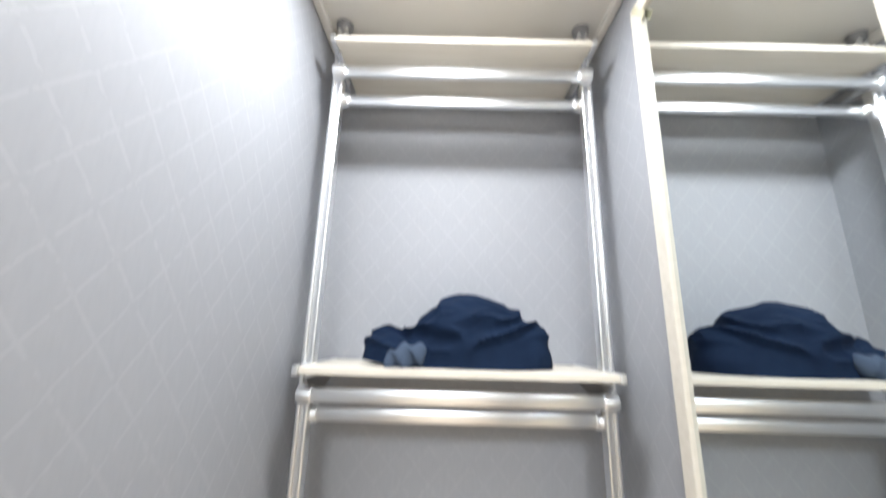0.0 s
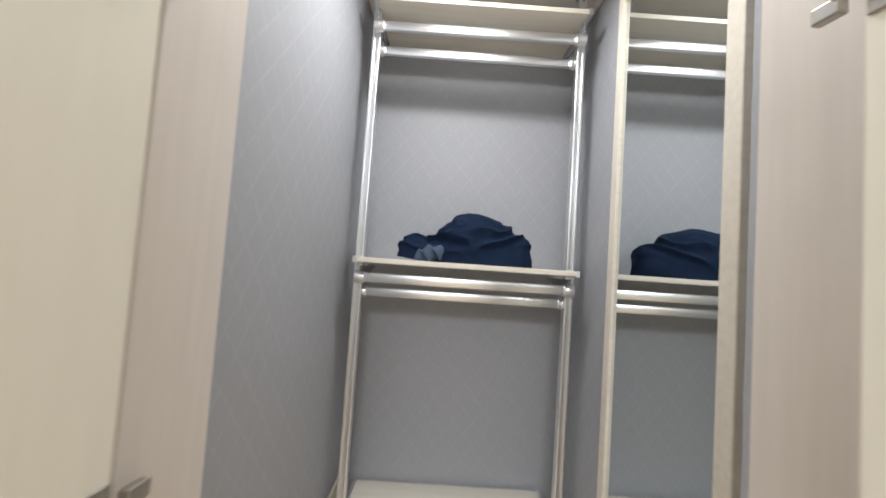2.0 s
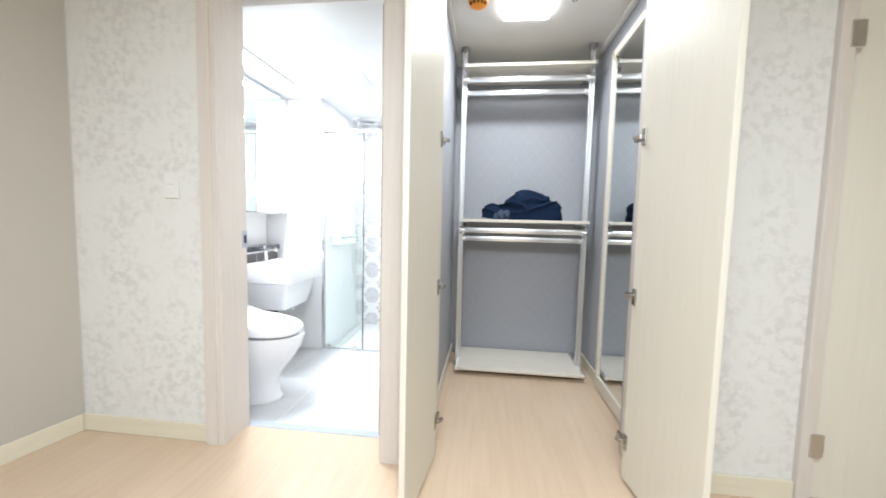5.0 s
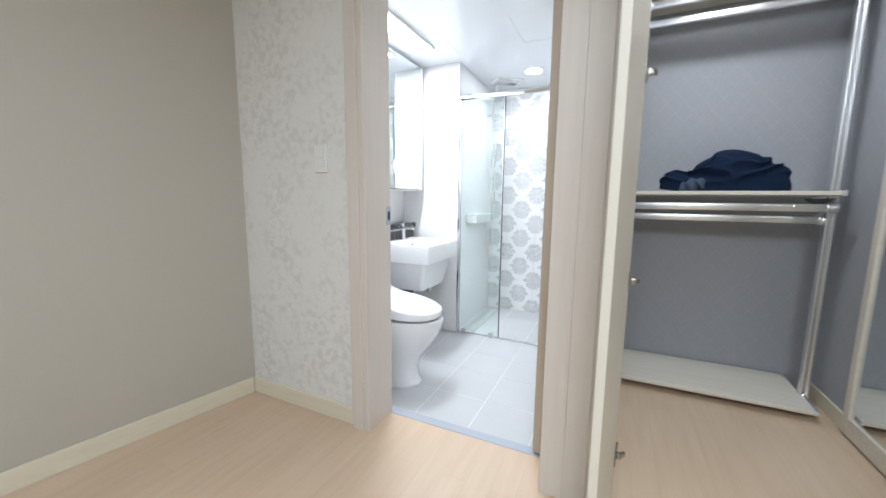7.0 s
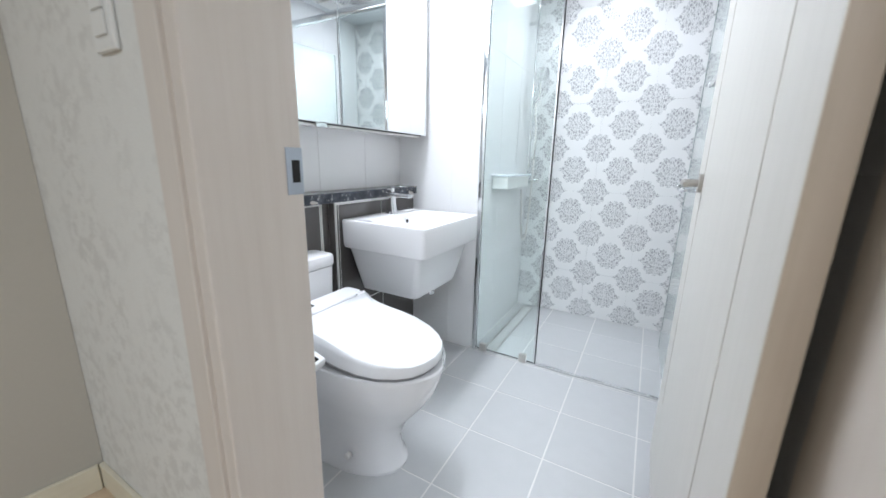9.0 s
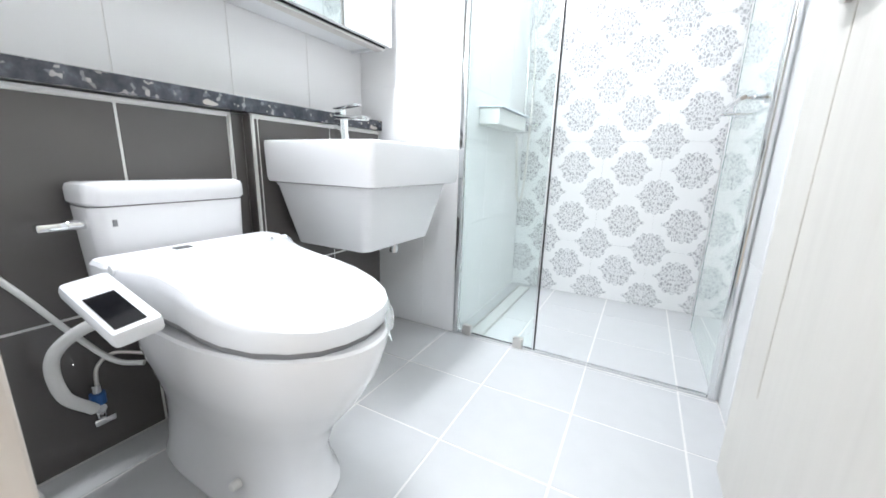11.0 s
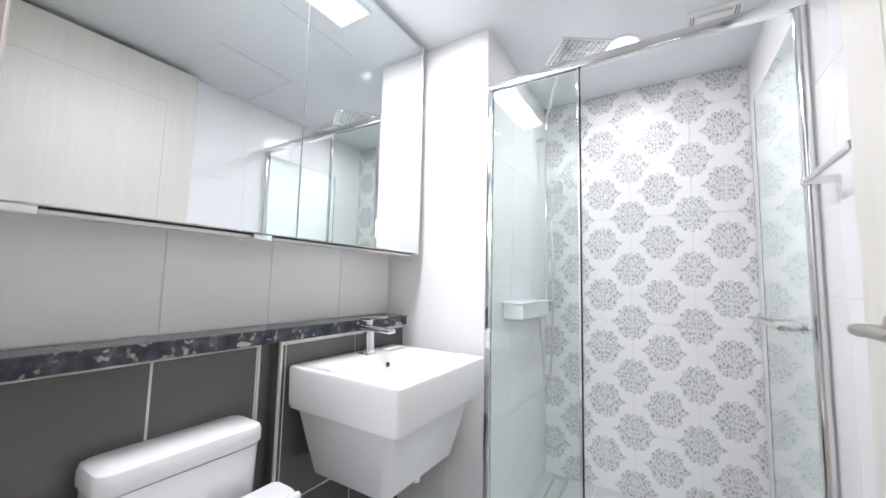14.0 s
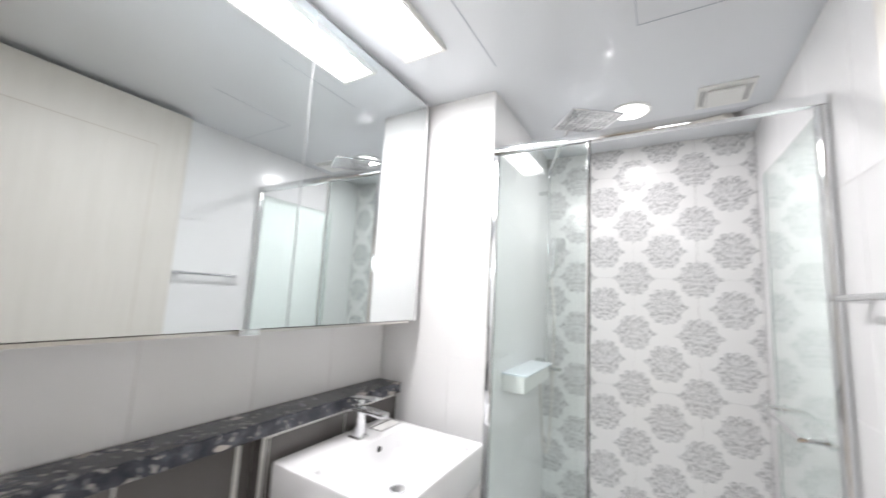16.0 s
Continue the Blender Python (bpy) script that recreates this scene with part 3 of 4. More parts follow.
def wall_mirror():
    th = thing("wall_mirror", (0.77, 0.83, 0.02), "tall full-length mirror in a cream wooden frame", "mirror")
    y0, y1, z0, z1, w = 0.503, 1.135, 0.012, 2.36, 0.048
    part("frame_side", boxes((0.760, 0.789, y0, y0 + w + 0.008, z0, z1), bevel=0.004), board_mat, th)
    part("frame_side", boxes((0.760, 0.789, y1 - w, y1, z0, z1), bevel=0.004), board_mat, th)
    part("frame_top", boxes((0.761, 0.789, y0 + w + 0.009, y1 - w - 0.001, z1 - w, z1), bevel=0.003), board_mat, th)
    part("frame_bottom", boxes((0.761, 0.789, y0 + w + 0.009, y1 - w - 0.001, z0, z0 + 0.09), bevel=0.003), board_mat, th)
    part("mirror_glass", boxes((0.772, 0.781, y0 + 0.03, y1 - 0.03, z0 + 0.05, z1 - 0.03)), mirror_mat, th, "silvered mirror glass")
    for ya, za, an in ((0.575, 2.30, 40), (1.09, 2.315, -35)):
        bm = bmesh.new()
        box(bm, 0.7585, 0.7596, -0.012, 0.012, -0.045, 0.045, 0, Matrix.Translation((0, ya, za)) @ Matrix.Rotation(radians(an), 4, "X"))
        part("tape", bm, tape_mat, th, "yellowed packing tape")
    return th


wall_mirror()


def panel_light(name, x0, x1, y0, y1, z, mat, label, drop=0.017):
    th = thing(name, ((x0 + x1) / 2, (y0 + y1) / 2, z), label, "ceiling light")
    if drop < 0.02:
        f = 0.012
        part("frame", boxes((x0 - f, x0, y0 - f, y1 + f, z - 0.02, z), (x1, x1 + f, y0 - f, y1 + f, z - 0.02, z), (x0, x1, y0 - f, y0, z - 0.02, z), (x0, x1, y1, y1 + f, z - 0.02, z), bevel=0.002), white_plastic, th)
    else:
        part("backplate", boxes((x0 + 0.02, x1 - 0.02, y0 + 0.02, y1 - 0.02, z - 0.008, z)), white_plastic, th)
        z -= 0.008
        drop -= 0.008
    part("diffuser", boxes((x0, x1, y0, y1, z - drop, z - 0.001), bevel=0.4 * drop), mat, th, "glowing white diffuser")
    return th


panel_light("ceiling_light", 0.01, 0.30, 0.66, 0.95, CLOS, lamp_warm, "square white LED ceiling panel, lit, in the closet", 0.036)
panel_light("ceiling_light", -1.838, -1.672, 0.60, 1.355, BATH, lamp_cool, "long narrow LED ceiling panel, lit, above the cabinet")


def downlight():
    th = thing("downlight", (-1.08, 2.17, BATH), "round recessed downlight, lit, over the shower", "ceiling light")
    bm = bmesh.new()
    tube(bm, [(-1.08, 2.17, BATH - 0.006), (-1.08, 2.17, BATH)], 0.088, 32)
    part("ring", bm, white_plastic, th, smooth=True)
    bm = bmesh.new()
    tube(bm, [(-1.08, 2.17, BATH - 0.010), (-1.08, 2.17, BATH - 0.006)], 0.072, 32)
    part("diffuser", bm, lamp_cool, th, "glowing white disc")
    return th


downlight()


def smoke_detector():
    c = (-0.15, 0.757)
    th = thing("smoke_detector", (*c, CLOS), "orange dome smoke detector cover on the closet ceiling", "smoke detector")
    bm = bmesh.new()
    tube(bm, [(*c, CLOS - h) for h in (0.0, 0.018, 0.034, 0.046, 0.052)], [0.060, 0.060, 0.052, 0.034, 0.012], 28)
    dome = part("cover", bm, orange, th, smooth=True)
    # black blocks stand for the shade in the cover's slots
    for k in range(5):
        a = radians(215 + k * 28)
        m = Matrix.Translation((*c, CLOS - 0.032)) @ Matrix.Rotation(a, 4, "Z")
        bm = bmesh.new()
        box(bm, 0.046, 0.057, -0.006, 0.006, -0.012, 0.008, 0.002, m)
        part("slot", bm, black_gap, dome)
    bm = bmesh.new()
    box(bm, c[0] + 0.02, c[0] + 0.045, c[1] - 0.075, c[1] - 0.045, CLOS - 0.03, CLOS - 0.004, 0.006)
    part("tab", bm, orange, th)
    return th


smoke_detector()
th = thing("sprinkler", (0.42, 0.79, CLOS), "small chrome ceiling sensor with a white collar", "sensor")
bm = bmesh.new()
tube(bm, [(0.42, 0.79, CLOS), (0.42, 0.79, CLOS - 0.006)], [0.036, 0.030], 20)
part("collar", bm, white_plastic, th, smooth=True)
bm = bmesh.new()
tube(bm, [(0.42, 0.79, CLOS - 0.006), (0.42, 0.79, CLOS - 0.014), (0.42, 0.79, CLOS - 0.02)], [0.020, 0.019, 0.010], 20)
part("sensor", bm, chrome, th, smooth=True)

# light switch in the hall
th = thing("light_switch", (-1.637, 0.117, 1.33), "white plastic light switch on the floral wall", "switch")
part("plate", boxes((-1.677, -1.597, 0.106, 0.1165, 1.267, 1.398), bevel=0.004), white_plastic, th)
part("rocker", boxes((-1.660, -1.614, 0.102, 0.1058, 1.292, 1.332), bevel=0.002), white_plastic, th)
part("rocker", boxes((-1.660, -1.614, 0.102, 0.1058, 1.335, 1.375), bevel=0.002), white_plastic, th)

# ---- bathroom things ----
def bath_door():
    th = thing("door_1", (-0.585, 0.36, TZ), "open pale bathroom door with lever handle, against the wall", "door", kind="structure")
    m = Matrix.Translation((-0.594, 0.287, 0)) @ Matrix.Rotation(radians(0.3), 4, "Z")
    bm = bmesh.new()
    box(bm, -0.012, 0.024, 0.004, 0.950, 0.010, 2.26, 0.003, m)
    leaf = part("leaf", bm, door_pale, th)
    # hinge edge of the leaf, its shade painted as tan
    bm = bmesh.new()
    box(bm, -0.0115, 0.0235, 0.0, 0.0036, 0.012, 2.258, 0, m)
    part("edge_band", bm, edge_shaded, leaf, "hinge edge in a tan that stands for its shade")
    # darker strips laid on the face draw the shade of the panel outline
    bm = bmesh.new()
    for r in ((0.185, 0.189, 0.30, 2.05), (0.802, 0.806, 0.30, 2.05)):
        box(bm, -0.0128, -0.0118, r[0], r[1], r[2], r[3], 0, m)
    box(bm, -0.0128, -0.0118, 0.185, 0.806, 2.05, 2.054, 0, m)
    part("groove", bm, groove_mat, leaf)
    bm = bmesh.new()
    tube(bm, [m @ Vector((-0.012, 0.830, 1.037)), m @ Vector((-0.022, 0.830, 1.037))], 0.028, 24)
    tube(bm, [m @ Vector((-0.02, 0.830, 1.037)), m @ Vector((-0.06, 0.830, 1.037))], 0.011, 14)
    tube(bm, [m @ Vector((-0.058, 0.840, 1.037)), m @ Vector((-0.062, 0.790, 1.039)), m @ Vector((-0.06, 0.720, 1.037))], [0.0095, 0.009, 0.008], 12)
    part("lever_handle", bm, hinge_metal, th, "brushed nickel lever handle", smooth=True)
    for z in (0.22, 1.30, 2.0):
        bm = bmesh.new()
        tube(bm, [(-0.556, 0.289, z - 0.035), (-0.556, 0.289, z + 0.035)], 0.006, 10)
        box(bm, -0.5695, -0.541, 0.291, 0.294, z - 0.035, z + 0.035)
        part("hinge", bm, hinge_metal, th, "nickel butt hinge")
    return th


bath_door()


def mirror_cabinet():
    th = thing("mirror_cabinet", (-2.04, 1.0, 1.226), "wall cabinet with two mirrored doors", "cabinet")
    part("body", boxes((-2.15, -1.948, 0.362, 1.648, 1.235, 2.232), bevel=0.002), cabinet_mat, th)
    part("side_panel", boxes((-2.15, -1.926, 1.650, 1.668, 1.226, 2.262), bevel=0.002), aluminium, th)
    part("scribe", boxes((-2.15, -1.96, 0.362, 1.648, 2.236, BATH - 0.002)), cabinet_mat, th)
    # black strip paints the shade between rail and doors
    part("bottom_gap", boxes((-1.9545, -1.9475, 0.362, 1.648, 1.2235, 1.2348)), black_gap, th)
    part("bottom_rail", boxes((-1.995, -1.955, 0.362, 1.648, 1.214, 1.2345), bevel=0.001), steel, th, "grey aluminium rail")
    for y0, y1, yp in ((0.362, 0.991, 0.372), (0.995, 1.648, 0.858)):
        d = part("door", boxes((-1.946, -1.931, y0, y1, 1.228, 2.25), bevel=0.001), cabinet_mat, th)
        part("mirror_glass", boxes((-1.9305, -1.9265, y0 + 0.0005, y1 - 0.0005, 1.229, 2.249)), mirror_mat, d, "silvered mirror front")
        part("pull", boxes((-1.985, -1.935, yp, yp + 0.058, 1.2095, 1.2275), bevel=0.002), chrome, d, "small chrome latch")
    return th


mirror_cabinet()

structure("trim_bath_strip", boxes((-2.0525, -2.046, 1.047, 1.054, TZ, 0.8745), (-2.0525, -2.046, 1.047, 1.72, 0.8747, 0.882), (-2.0925, -2.087, 0.334, 1.0, 0.8747, 0.882), (-2.0925, -2.087, 0.993, 1.0, TZ, 0.8745)), white_plastic, "white plastic tile edge strips", "trim")
structure("wall_bath_dado_return", boxes((-2.0918, -2.0885, 1.0005, 1.041, TZ, 0.883), (-2.0885, -2.0535, 1.0415, 1.0455, TZ, 0.883)), dark_tile, "dark tiled return of the low wall", "wall")
structure("wall_bath_dado", boxes((-2.156, -2.092, 0.334, 1.046, TZ, 0.884), (-2.156, -2.052, 1.046, 1.727, TZ, 0.884)), grout, "low wall behind toilet and basin", "wall")
th = thing("ledge", (-2.08, 1.0, 0.886), "dark mottled granite ledge along the wall", "ledge")
part("slab", boxes((-2.157, -2.0362, 0.310, 1.726, 0.886, 0.930), bevel=0.001), granite_mat, th)
part("front_edge", boxes((-2.036, -2.028, 0.310, 1.726, 0.884, 0.930), bevel=0.003), granite_mat, th)


def basin():
    th = thing("wash_basin", (-1.8, 1.353, 0.42), "white ceramic square basin with half pedestal on the wall", "basin")
    cx, cy, hx, hy = -1.797, 1.352, 0.243, 0.282
    bm = bmesh.new()
    rings = [rect_ring(cx, cy, hx - 0.03, hy - 0.03, 0.02, 0.655), rect_ring(cx, cy, hx - 0.006, hy - 0.006, 0.02, 0.662), rect_ring(cx, cy, hx - 0.002, hy - 0.002, 0.018, 0.675),
             rect_ring(cx, cy, hx, hy, 0.018, 0.79), rect_ring(cx, cy, hx - 0.003, hy - 0.003, 0.016, 0.798), rect_ring(cx, cy, hx - 0.010, hy - 0.010, 0.014, 0.801)]
    bx, by = cx + 0.055, cy
    rings += [rect_ring(bx, by, hx - 0.075, hy - 0.035, 0.05, 0.800), rect_ring(bx, by, hx - 0.083, hy - 0.043, 0.05, 0.793), rect_ring(bx, by, hx - 0.095, hy - 0.06, 0.05, 0.73),
              rect_ring(bx, by, hx - 0.125, hy - 0.10, 0.06, 0.70), rect_ring(bx, by, 0.03, 0.03, 0.028, 0.692)]
    loft(bm, rings)
    part("bowl", bm, ceramic, th, smooth=True)
    bm = bmesh.new()
    loft(bm, [rect_ring(cx - 0.025, cy, 0.15, 0.185, 0.03, 0.428), rect_ring(cx - 0.025, cy, 0.168, 0.202, 0.03, 0.436), rect_ring(cx - 0.02, cy, 0.19, 0.228, 0.03, 0.54),
              rect_ring(cx - 0.016, cy, 0.21, 0.252, 0.028, 0.645), rect_ring(cx - 0.01, cy, 0.215, 0.262, 0.025, 0.657)])
    part("half_pedestal", bm, ceramic, th, smooth=True)
    bm = bmesh.new()
    tube(bm, [(bx, by, 0.692), (bx, by, 0.699), (bx, by, 0.702)], [0.03, 0.028, 0.018], 20)
    part("drain_plug", bm, chrome, th, "chrome drain plug", smooth=True)
    # black disc for the unlit inside of the overflow
    bm = bmesh.new()
    tube(bm, [(-1.902, 1.43, 0.758), (-1.8935, 1.43, 0.758)], 0.011, 14)
    part("overflow_hole", bm, black_gap, th)
    tray = part("soap_tray", boxes((-1.985, -1.925, 1.470, 1.475, 0.8012, 0.804), (-1.985, -1.925, 1.605, 1.610, 0.8012, 0.804), (-1.985, -1.980, 1.4752, 1.6048, 0.8012, 0.804), (-1.930, -1.925, 1.4752, 1.6048, 0.8012, 0.804)), chrome, th, "chrome rim of the soap tray")
    part("tray_floor", boxes((-1.9798, -1.9302, 1.4752, 1.6048, 0.8012, 0.8018)), white_plastic, tray)
    bm = bmesh.new()
    tube(bm, [(-1.70, 1.37, 0.436), (-1.70, 1.37, 0.392)], 0.016, 16)
    tube(bm, [(-1.70, 1.37, 0.410), (-1.70, 1.37, 0.398)], 0.019, 16)
    part("tailpiece", bm, chrome, th, "short chrome drain stub", smooth=True)
    bm = bmesh.new()
    tube(bm, [(-1.86, 1.22, 0.434), (-1.86, 1.22, 0.418)], 0.012, 12)
    part("fixing_nut", bm, grey_plastic, th)
    return th


basin()


def faucet():
    th = thing("faucet", (-1.965, 1.385, 0.80), "square chrome waterfall faucet with a flat lever on the basin", "faucet")
    x, y = -1.965, 1.385
    bm = bmesh.new()
    loft(bm, [rect_ring(x, y, 0.030, 0.026, 0.006, 0.8012, 3), rect_ring(x, y, 0.028, 0.024, 0.006, 0.806, 3)])
    part("base_plate", bm, chrome, th, smooth=True)
    bm = bmesh.new()
    loft(bm, [rect_ring(x - 0.001, y, 0.021, 0.021, 0.004, 0.806, 3), rect_ring(x - 0.006, y, 0.020, 0.021, 0.004, 0.86, 3), rect_ring(x - 0.008, y, 0.022, 0.021, 0.004, 0.897, 3)])
    part("body", bm, chrome, th, smooth=True)
    bm = bmesh.new()
    box(bm, -0.030, 0.125, -0.021, 0.021, 0, 0.017, 0.004, Matrix.Translation((x, y, 0.897)) @ Matrix.Rotation(radians(3), 4, "Y"))
    part("spout", bm, chrome, th, smooth=True)
    bm = bmesh.new()
    box(bm, x - 0.022, x + 0.008, y - 0.015, y + 0.015, 0.915, 0.938, 0.003)
    box(bm, -0.03, 0.085, -0.019, 0.019, 0, 0.007, 0.002, Matrix.Translation((x, y, 0.940)) @ Matrix.Rotation(radians(-5), 4, "Y"))
    part("lever", bm, chrome, th, smooth=True)
    return th


faucet()


def egg(cx, cy, front, back, half, z, n=36, p=2.3):
    """An egg-shaped ring: long towards +x."""
    out = []
    for k in range(n):
        a = 2 * math.pi * k / n
        c, s = math.cos(a), math.sin(a)
        e = 2.0 if c > 0 else p + 1.2
        rx = front if c > 0 else back
        out.append((cx + rx * math.copysign(abs(c) ** (2 / e), c), cy + half * math.copysign(abs(s) ** (2 / e), s), z))
    return out


def lid_ring(cy, f, z0, slope):
    """Outline of the seat lid: round in front, a waist, then flared to the hinge; it rises to the back."""
    half = [(-1.299, 0.0), (-1.307, 0.054), (-1.329, 0.101), (-1.365, 0.138), (-1.42, 0.170), (-1.49, 0.187), (-1.56, 0.189), (-1.63, 0.183), (-1.70, 0.183), (-1.755, 0.196), (-1.797, 0.211)]
    pts = half + [(x, -h) for x, h in reversed(half[1:])]
    return [(-1.55 + (x + 1.55) * f, cy + h * f, z0 + slope * max(0.0, -1.33 - x)) for x, h in pts]


def film_sheet(ring, drop, seed):
    """A strip of loose plastic film with an uneven lower edge."""
    bm = bmesh.new()
    fine = curve_points(ring, 5)
    rows = []
    for j in range(4):
        f = j / 3
        rows.append([bm.verts.new((p[0] + f * (0.006 * math.sin(k * 1.9 + seed) + 0.006), p[1] + f * (0.004 + 0.006 * math.sin(k * 2.7 + seed)), p[2] - f * (drop + 0.45 * drop * math.sin(k * 1.3 + seed)))) for k, p in enumerate(fine)])
    for lo, hi in zip(rows, rows[1:]):
        for i in range(len(fine) - 1):
            bm.faces.new((lo[i], lo[i + 1], hi[i + 1], hi[i]))
    return bm


def toilet():
    cy = 0.742
    th = thing("toilet", (-1.70, cy, TZ), "white ceramic toilet with a closed electronic bidet seat", "toilet")
    bm = bmesh.new()
    rows = ((-1.70, 0.262, 0.30, 0.140, 0.0), (-1.70, 0.266, 0.30, 0.142, 0.015), (-1.70, 0.246, 0.30, 0.128, 0.045), (-1.70, 0.236, 0.30, 0.119, 0.12), (-1.68, 0.248, 0.31, 0.128, 0.2),
            (-1.65, 0.292, 0.32, 0.158, 0.29), (-1.63, 0.322, 0.33, 0.182, 0.37), (-1.62, 0.334, 0.33, 0.194, 0.44), (-1.62, 0.334, 0.33, 0.195, 0.458), (-1.62, 0.328, 0.325, 0.190, 0.463))
    loft(bm, [egg(x, cy, f, b, w, TZ + z) for x, f, b, w, z in rows])
    bowl = part("bowl", bm, ceramic, th, smooth=True)
    for side in (-1, 1):
        bm = bmesh.new()
        tube(bm, [(-1.60, cy + side * 0.118, TZ + 0.075), (-1.60, cy + side * 0.136, TZ + 0.075), (-1.60, cy + side * 0.140, TZ + 0.075)], [0.012, 0.011, 0.006], 14)
        part("bolt_cap", bm, white_plastic, bowl, smooth=True)
    cxs, tcy = -2.016, 0.747
    bm = bmesh.new()
    loft(bm, [rect_ring(cxs, tcy, 0.066, 0.164, 0.03, TZ + 0.38), rect_ring(cxs, tcy, 0.069, 0.176, 0.03, TZ + 0.5), rect_ring(cxs, tcy, 0.070, 0.184, 0.03, TZ + 0.690)])
    part("tank", bm, ceramic, th, smooth=True)
    bm = bmesh.new()
    loft(bm, [rect_ring(cxs, tcy, 0.070, 0.183, 0.03, TZ + 0.693), rect_ring(cxs + 0.001, tcy, 0.073, 0.190, 0.03, TZ + 0.700), rect_ring(cxs + 0.001, tcy, 0.073, 0.190, 0.03, TZ + 0.731),
              rect_ring(cxs + 0.001, tcy, 0.071, 0.186, 0.03, TZ + 0.742), rect_ring(cxs + 0.001, tcy, 0.062, 0.176, 0.03, TZ + 0.747)])
    part("tank_lid", bm, ceramic, th, smooth=True)
    part("tank_mark", boxes((-1.9458, -1.9440, 0.598, 0.607, TZ + 0.645, TZ + 0.661)), grey_plastic, th)
    bm = bmesh.new()
    tube(bm, [(-2.0, 0.565, TZ + 0.650), (-2.0, 0.528, TZ + 0.650)], 0.012, 12)
    box(bm, -2.010, -1.985, 0.482, 0.535, TZ + 0.641, TZ + 0.659, 0.005)
    part("flush_lever", bm, chrome, th, "chrome flush lever", smooth=True)
    # grey paints the shade in the gap between lid and bowl
    bm = bmesh.new()
    loft(bm, [lid_ring(cy, 0.95, TZ + 0.464, 0.02), lid_ring(cy, 0.96, TZ + 0.468, 0.02), lid_ring(cy, 0.96, TZ + 0.476, 0.06), lid_ring(cy, 0.94, TZ + 0.477, 0.06)])
    part("seat", bm, grey_plastic, th, "seat ring in grey for the shaded gap", smooth=True)
    bm = bmesh.new()
    loft(bm, [lid_ring(cy, 0.985, TZ + 0.478, 0.03), lid_ring(cy, 1.0, TZ + 0.483, 0.05), lid_ring(cy, 1.0, TZ + 0.505, 0.115), lid_ring(cy, 0.988, TZ + 0.515, 0.13), lid_ring(cy, 0.95, TZ + 0.521, 0.137),
              lid_ring(cy, 0.7, TZ + 0.526, 0.138), lid_ring(cy, 0.3, TZ + 0.527, 0.138)])
    part("lid", bm, seat_plastic, th, smooth=True)
    bm = bmesh.new()
    loft(bm, [rect_ring(-1.852, cy, 0.046, 0.205, 0.02, TZ + 0.464), rect_ring(-1.852, cy, 0.050, 0.216, 0.02, TZ + 0.53), rect_ring(-1.855, cy, 0.049, 0.217, 0.02, TZ + 0.580), rect_ring(-1.857, cy, 0.043, 0.211, 0.018, TZ + 0.588)])
    part("bidet_housing", bm, seat_plastic, th, smooth=True)
    part("lid_badge", boxes((-1.868, -1.845, cy - 0.065, cy - 0.028, TZ + 0.587, TZ + 0.5905)), black_gloss, th)
    for side in (-1, 1):
        bm = bmesh.new()
        tube(bm, [(-1.800, cy + side * 0.165, TZ + 0.578), (-1.800, cy + side * 0.212, TZ + 0.578)], 0.011, 14)
        part("lid_hinge", bm, seat_plastic, th, smooth=True)
    # slim control arm that slopes down along the side of the seat
    m = Matrix.Translation((-1.642, 0.476, TZ + 0.539)) @ Matrix.Rotation(radians(13), 4, "Y") @ Matrix.Rotation(radians(8), 4, "X")
    bm = bmesh.new()
    box(bm, -0.15, 0.064, -0.032, 0.046, -0.027, 0.008, 0.011, m)
    con = part("control_panel", bm, seat_plastic, th, smooth=True)
    bm = bmesh.new()
    box(bm, -0.066, 0.053, -0.022, 0.024, 0.0075, 0.0096, 0.0005, m)
    part("display", bm, black_gloss, con, "glossy black button display")
    part("wrapping_film", film_sheet(lid_ring(cy, 1.006, TZ + 0.50, 0.09)[1:8], 0.048, 0.0), film_mat, th, "torn clear protective film", smooth=True)
    part("wrapping_film", film_sheet(lid_ring(cy, 1.004, TZ + 0.525, 0.135)[9:11], 0.03, 1.0), film_mat, th, "torn clear protective film", smooth=True)
    return th


toilet()


